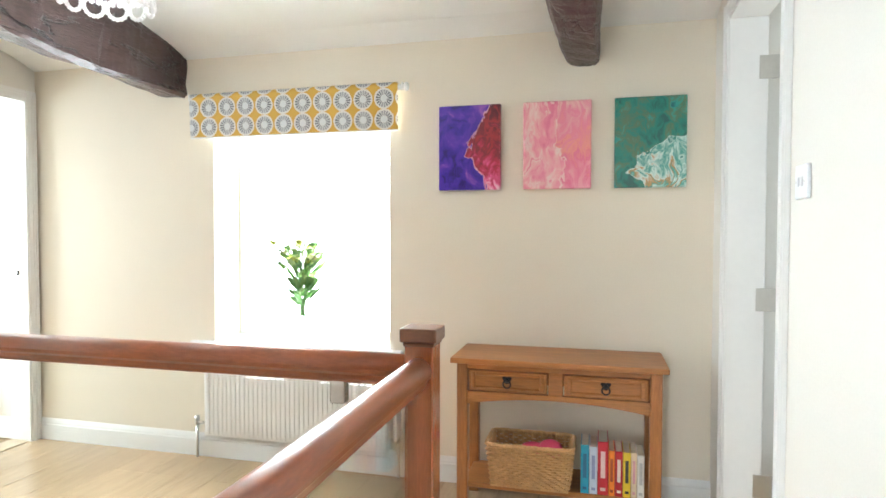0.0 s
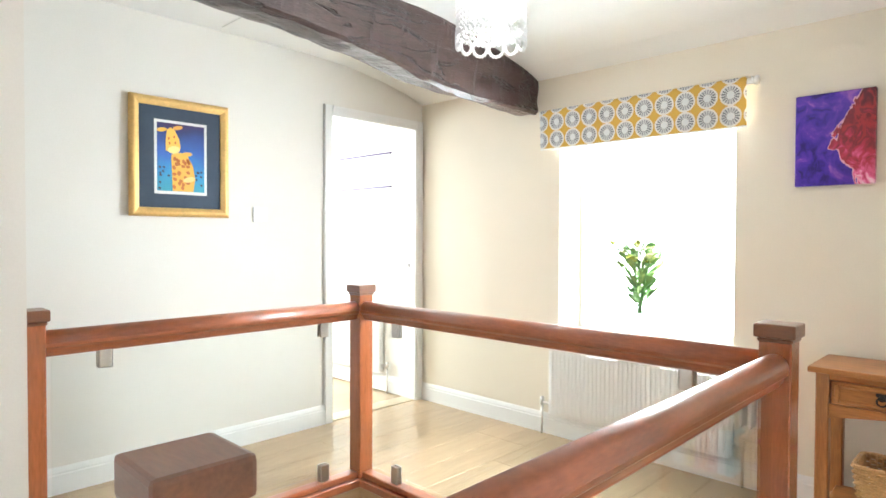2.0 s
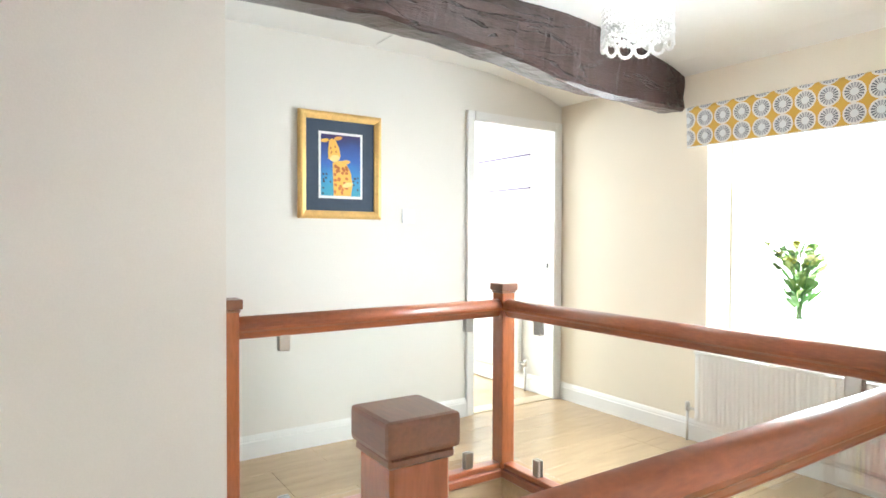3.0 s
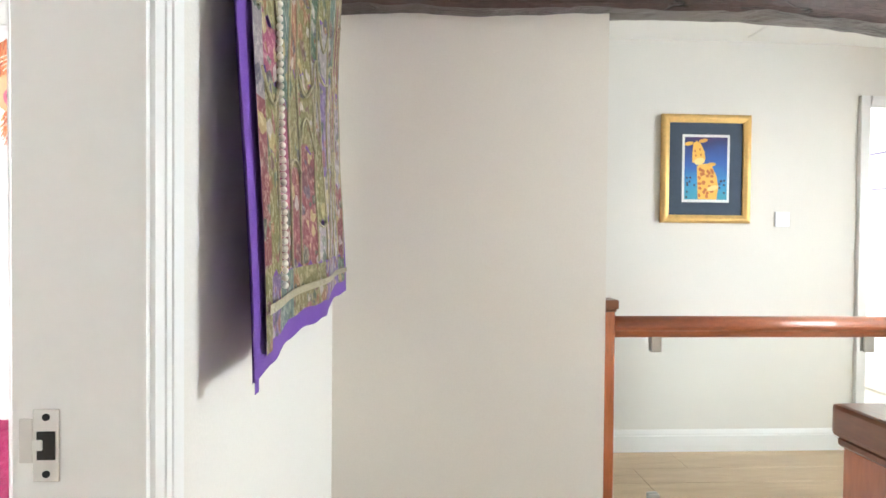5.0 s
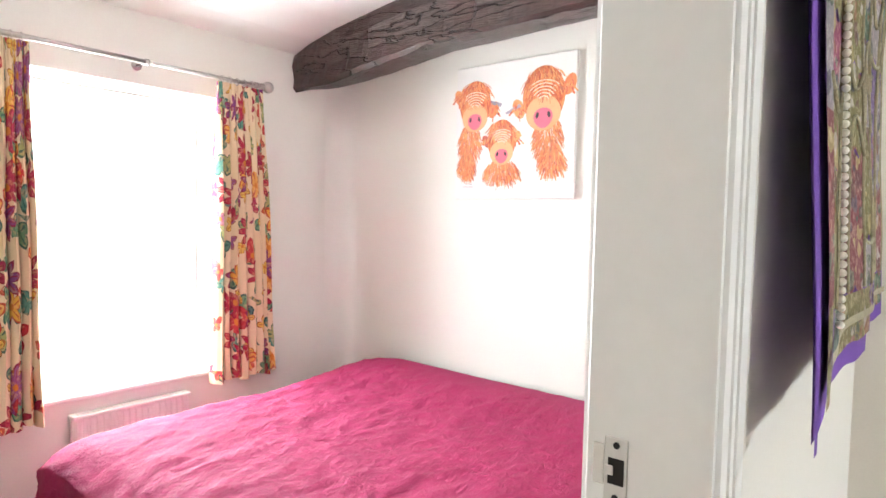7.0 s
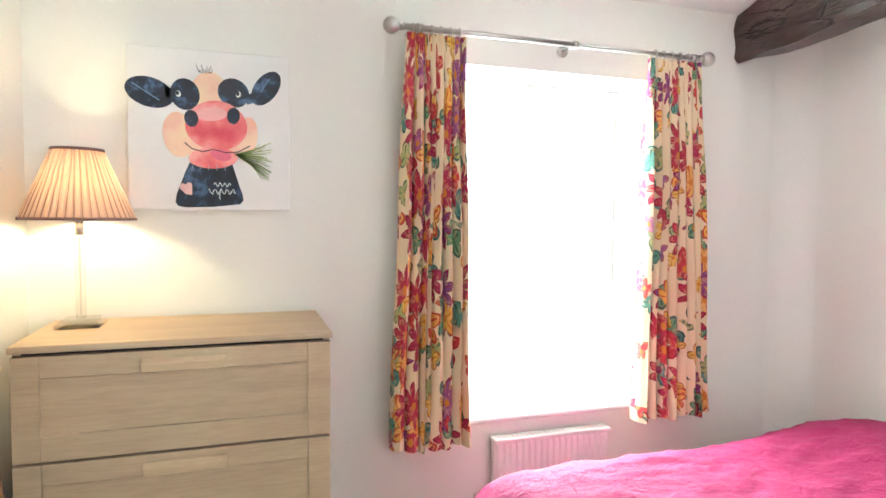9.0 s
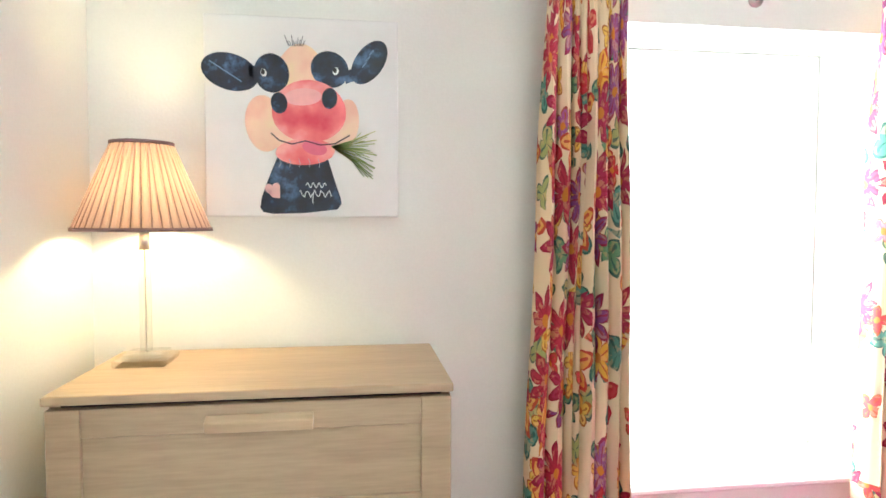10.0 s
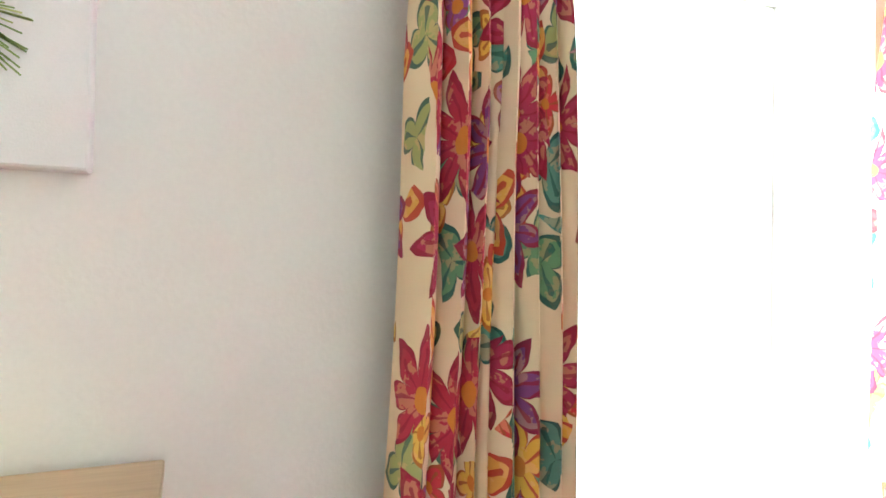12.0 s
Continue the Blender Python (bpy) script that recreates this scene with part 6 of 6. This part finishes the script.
b.inputs["Base Color"].default_value, b.inputs["Roughness"].default_value = (0.40, 0.27, 0.24, 1), 0.8
tr = nt.nodes.new("ShaderNodeBsdfTranslucent")
tr.inputs[0].default_value = (0.66, 0.42, 0.30, 1)
mx = nt.nodes.new("ShaderNodeMixShader")
mx.inputs[0].default_value = 0.12
nt.links.new(b.outputs[0], mx.inputs[1]); nt.links.new(tr.outputs[0], mx.inputs[2])
nt.links.new(mx.outputs[0], nt.nodes["Material Output"].inputs[0])
bm = bm_new()
PL = 132
FOLD = (-0.0030, 0.0016, 0.0026)
rings = []
for k in range(9):
    t = k / 8
    r, z = 0.146 + (0.065 - 0.146) * t, 0.312 + 0.196 * t
    rings.append([bm.verts.new(((r + FOLD[i % 3]) * math.cos(i * 2 * math.pi / PL), (r + FOLD[i % 3]) * math.sin(i * 2 * math.pi / PL), z)) for i in range(PL)])
for a, b_ in zip(rings, rings[1:]):
    for i in range(PL):
        bm.faces.new((a[i], a[(i + 1) % PL], b_[(i + 1) % PL], b_[i]))
part("shade", bm, SH, lp, "pleated mauve silk shade")
PLEAT = plain("mauve_pleat", (0.24, 0.15, 0.135), 0.85)
for i in range(44):
    a, lean = i * 2 * math.pi / 44, 0.035 * math.sin(i * 2.4)
    bm = bm_new()
    cyl(bm, (0.1462 * math.cos(a), 0.1462 * math.sin(a), 0.313), (0.0655 * math.cos(a + lean * 2), 0.0655 * math.sin(a + lean * 2), 0.507), 0.0016, 0.0011, seg=5)
    part("pleat", bm, PLEAT, lp)
MAUVE = plain("mauve_binding", (0.20, 0.12, 0.12), 0.8)
for r, z in ((0.148, 0.312), (0.067, 0.508)):
    bm = bm_new(); lathe(bm, [(r - 0.003, -0.004), (r + 0.002, -0.004), (r + 0.002, 0.004), (r - 0.003, 0.004), (r - 0.003, -0.004)], (0, 0, z), 48)
    part("binding", bm, MAUVE, lp, "", True)
bm = bm_new(); ball(bm, (0, 0, 0.400), 0.028, sz=1.35)
part("bulb", bm, glow("bulb_warm", (1.0, 0.77, 0.40), 235.0), lp, "lit warm bulb", True)

# curtain pole, rings and curtains
POLE = mat("satin_nickel", (0.50, 0.48, 0.46), 0.3, 1.0, vary=0.06)
ZP, YP = 1.925, S + 0.10
cp = thing("curtain_pole", "satin nickel curtain pole with ball finials", "curtain pole")
bm = bm_new(); cyl(bm, (-1.65, YP, ZP), (-1.04, YP, ZP), 0.0085); cyl(bm, (-1.05, YP, ZP), (-0.36, YP, ZP), 0.0105)
part("pole", bm, POLE, cp, "", True)
for x_, s in ((-1.66, -1), (-0.343, 1)):
    bm = bm_new(); ball(bm, (x_, YP, ZP), 0.029); cyl(bm, (x_ - s * 0.045, YP, ZP), (x_ - s * 0.022, YP, ZP), 0.014)
    part("finial", bm, POLE, cp, "nickel ball finial", True)
for x_ in (-1.05, -0.44, -1.59):
    bm = bm_new(); cyl(bm, (x_, S, ZP), (x_, YP, ZP), 0.006); cyl(bm, (x_, S, ZP), (x_, S + 0.006, ZP), 0.022); cyl(bm, (x_ - 0.008, YP, ZP), (x_ + 0.008, YP, ZP), 0.0145)
    part("bracket", bm, POLE, cp, "", True)


def curtain(x0, x1, b0, b1, zt, zb, folds, seed, label):
    """A pencil-pleated curtain: broad rounded folds with tight gaps between; its print follows the cloth's own width."""
    ct = thing("curtain", label, "curtain", group="bedroom curtains")
    rnd = random.Random(seed)
    wide = [rnd.uniform(0.6, 1.4) for _ in range(folds)]
    marks = [sum(wide[:i]) / sum(wide) for i in range(folds + 1)]
    deep = [rnd.uniform(0.35, 1.45) for _ in range(folds + 1)]
    drift = [rnd.uniform(-1, 1) for _ in range(folds + 1)]
    bm = bm_new()
    STEP, NV = 18, 60
    grid, cols = [], []
    for j in range(NV + 1):
        t = j / NV
        z = zt + (zb - zt) * t
        l, r = x0 + (b0 - x0) * t, x1 + (b1 - x1) * t
        loose = min(1, max(0, (t - 0.05) * 4))
        row = []
        for i in range(folds * STEP + 1):
            k, f = min(i // STEP, folds - 1), (i - min(i // STEP, folds - 1) * STEP) / STEP
            lo, hi = [marks[m_] + (0.016 * drift[m_] * math.sin(t * 4 + m_) if 0 < m_ < folds else 0) for m_ in (k, k + 1)]
            f2 = f - 0.11 * math.sin(4 * math.pi * f) * loose
            u = lo + (hi - lo) * f2
            hump = math.sin(math.pi * f) ** 0.55
            gap = deep[k] * (1 - f) + deep[k + 1] * f
            y = YP - 0.004 + (0.012 + 0.020 * loose) * (hump * 1.1 - 0.1) - (0.006 + 0.029 * loose) * gap * (1 - hump)
            y += 0.0035 * math.sin(u * 40 + t * 5 + seed) * loose
            if t <= 0.055:
                y += 0.004 * math.sin(2 * math.pi * f * 3)
            x = l + (r - l) * u + 0.004 * math.sin(t * 9 + k) * loose
            row.append(bm.verts.new((x, y, z + (0.010 * math.sin(k * 4.1 + seed) if j == NV else 0))))
        grid.append(row)
    mid = [v.co for v in grid[NV // 2]]
    cols = [0.0]
    for p, q in zip(mid, mid[1:]):
        cols.append(cols[-1] + math.hypot(q.x - p.x, q.y - p.y))
    lay = bm.loops.layers.uv.new("UVMap")
    for j in range(NV):
        for i in range(folds * STEP):
            f = bm.faces.new((grid[j][i], grid[j][i + 1], grid[j + 1][i + 1], grid[j + 1][i]))
            for lp_, c_ in zip(f.loops, (i, i + 1, i + 1, i)):
                lp_[lay].uv = (cols[c_] + seed * 0.37, lp_.vert.co.z)
    part("cloth", bm, FLORAL, ct, "floral cotton hanging in deep folds", True)
    for i in range(6):
        x = x0 + (x1 - x0) * (i + 0.5) / 6
        bm = bm_new()
        for k in range(16):
            a, b2 = 2 * math.pi * k / 16, 2 * math.pi * (k + 1) / 16
            cyl(bm, (x + 0.002 * i, YP + 0.017 * math.cos(a), ZP + 0.017 * math.sin(a) - 0.004), (x + 0.002 * i, YP + 0.017 * math.cos(b2), ZP + 0.017 * math.sin(b2) - 0.004), 0.0022, seg=6)
        part("ring", bm, POLE, ct, "small nickel curtain ring")
    return ct


curtain(-0.398, -0.616, -0.350, -0.648, 1.908, 0.445, 8, 2, "floral cotton curtain, drawn back beside the chest")
curtain(-1.383, -1.630, -1.373, -1.715, 1.908, 0.462, 8, 5, "floral cotton curtain, drawn back beside the bed")

# leaning mirror beside the chest
mr = thing("leaning_mirror", "tall oak framed mirror leaning on the wall", "mirror", (0.55, -2.49, 0))
mr.rotation_euler = (0, radians(7.5), 0)
for nm, b in (("frame_side", (0, -0.36, 0, 0.03, -0.30, 1.5)), ("frame_side", (0, 0.30, 0, 0.03, 0.36, 1.5)), ("frame_foot", (0, -0.30, 0, 0.03, 0.30, 0.06)), ("frame_head", (0, -0.30, 1.44, 0.03, 0.30, 1.5))):
    bm = bm_new(); box(bm, *b, 0.003)
    part(nm, bm, PINE, mr)
bm = bm_new(); box(bm, 0.012, -0.30, 0.06, 0.020, 0.30, 1.44)
part("mirror_glass", bm, mat("silvered_glass", (0.85, 0.86, 0.86), 0.02, 1.0, vary=0.0, bump=0.0), mr, "silvered glass")

# ---- floor planks ----
plank_mesh = {}


def plank(x, y0, y1, w_):
    key = (round(w_, 3), round(y1 - y0, 2))
    if key not in plank_mesh:
        b = bm_new(); box(b, -key[0] / 2 + 0.0008, -key[1] / 2 + 0.0008, -0.0115, key[0] / 2 - 0.0008, key[1] / 2 - 0.0008, 0.0, 0.0012)
        plank_mesh[key] = mesh("plank", b, OAK)
    p = new("plank", plank_mesh[key])
    p.parent = FLOOR
    p.location = (x, (y0 + y1) / 2, 0)


random.seed(41)
x, pw = W - 0.12, 0.19
while x < E:
    w_ = pw
    if x < -2.39 < x + w_:
        w_ = -2.39 - x
    elif x < -0.40 < x + w_:
        w_ = -0.40 - x
    if x + w_ > E:
        w_ = E - x
    inside = x > -2.40 and x < -0.41
    y, end = (1.70 if inside else P0), N
    first = random.choice((0.3, 0.6, 0.9))
    while y < end - 0.01:
        y2 = min(y + (first or 1.2), end)
        if end - y2 < 0.1:
            y2 = end
        if w_ > 0.01:
            plank(x + w_ / 2, y, y2, w_)
        first, y = 0, y2
    x += w_
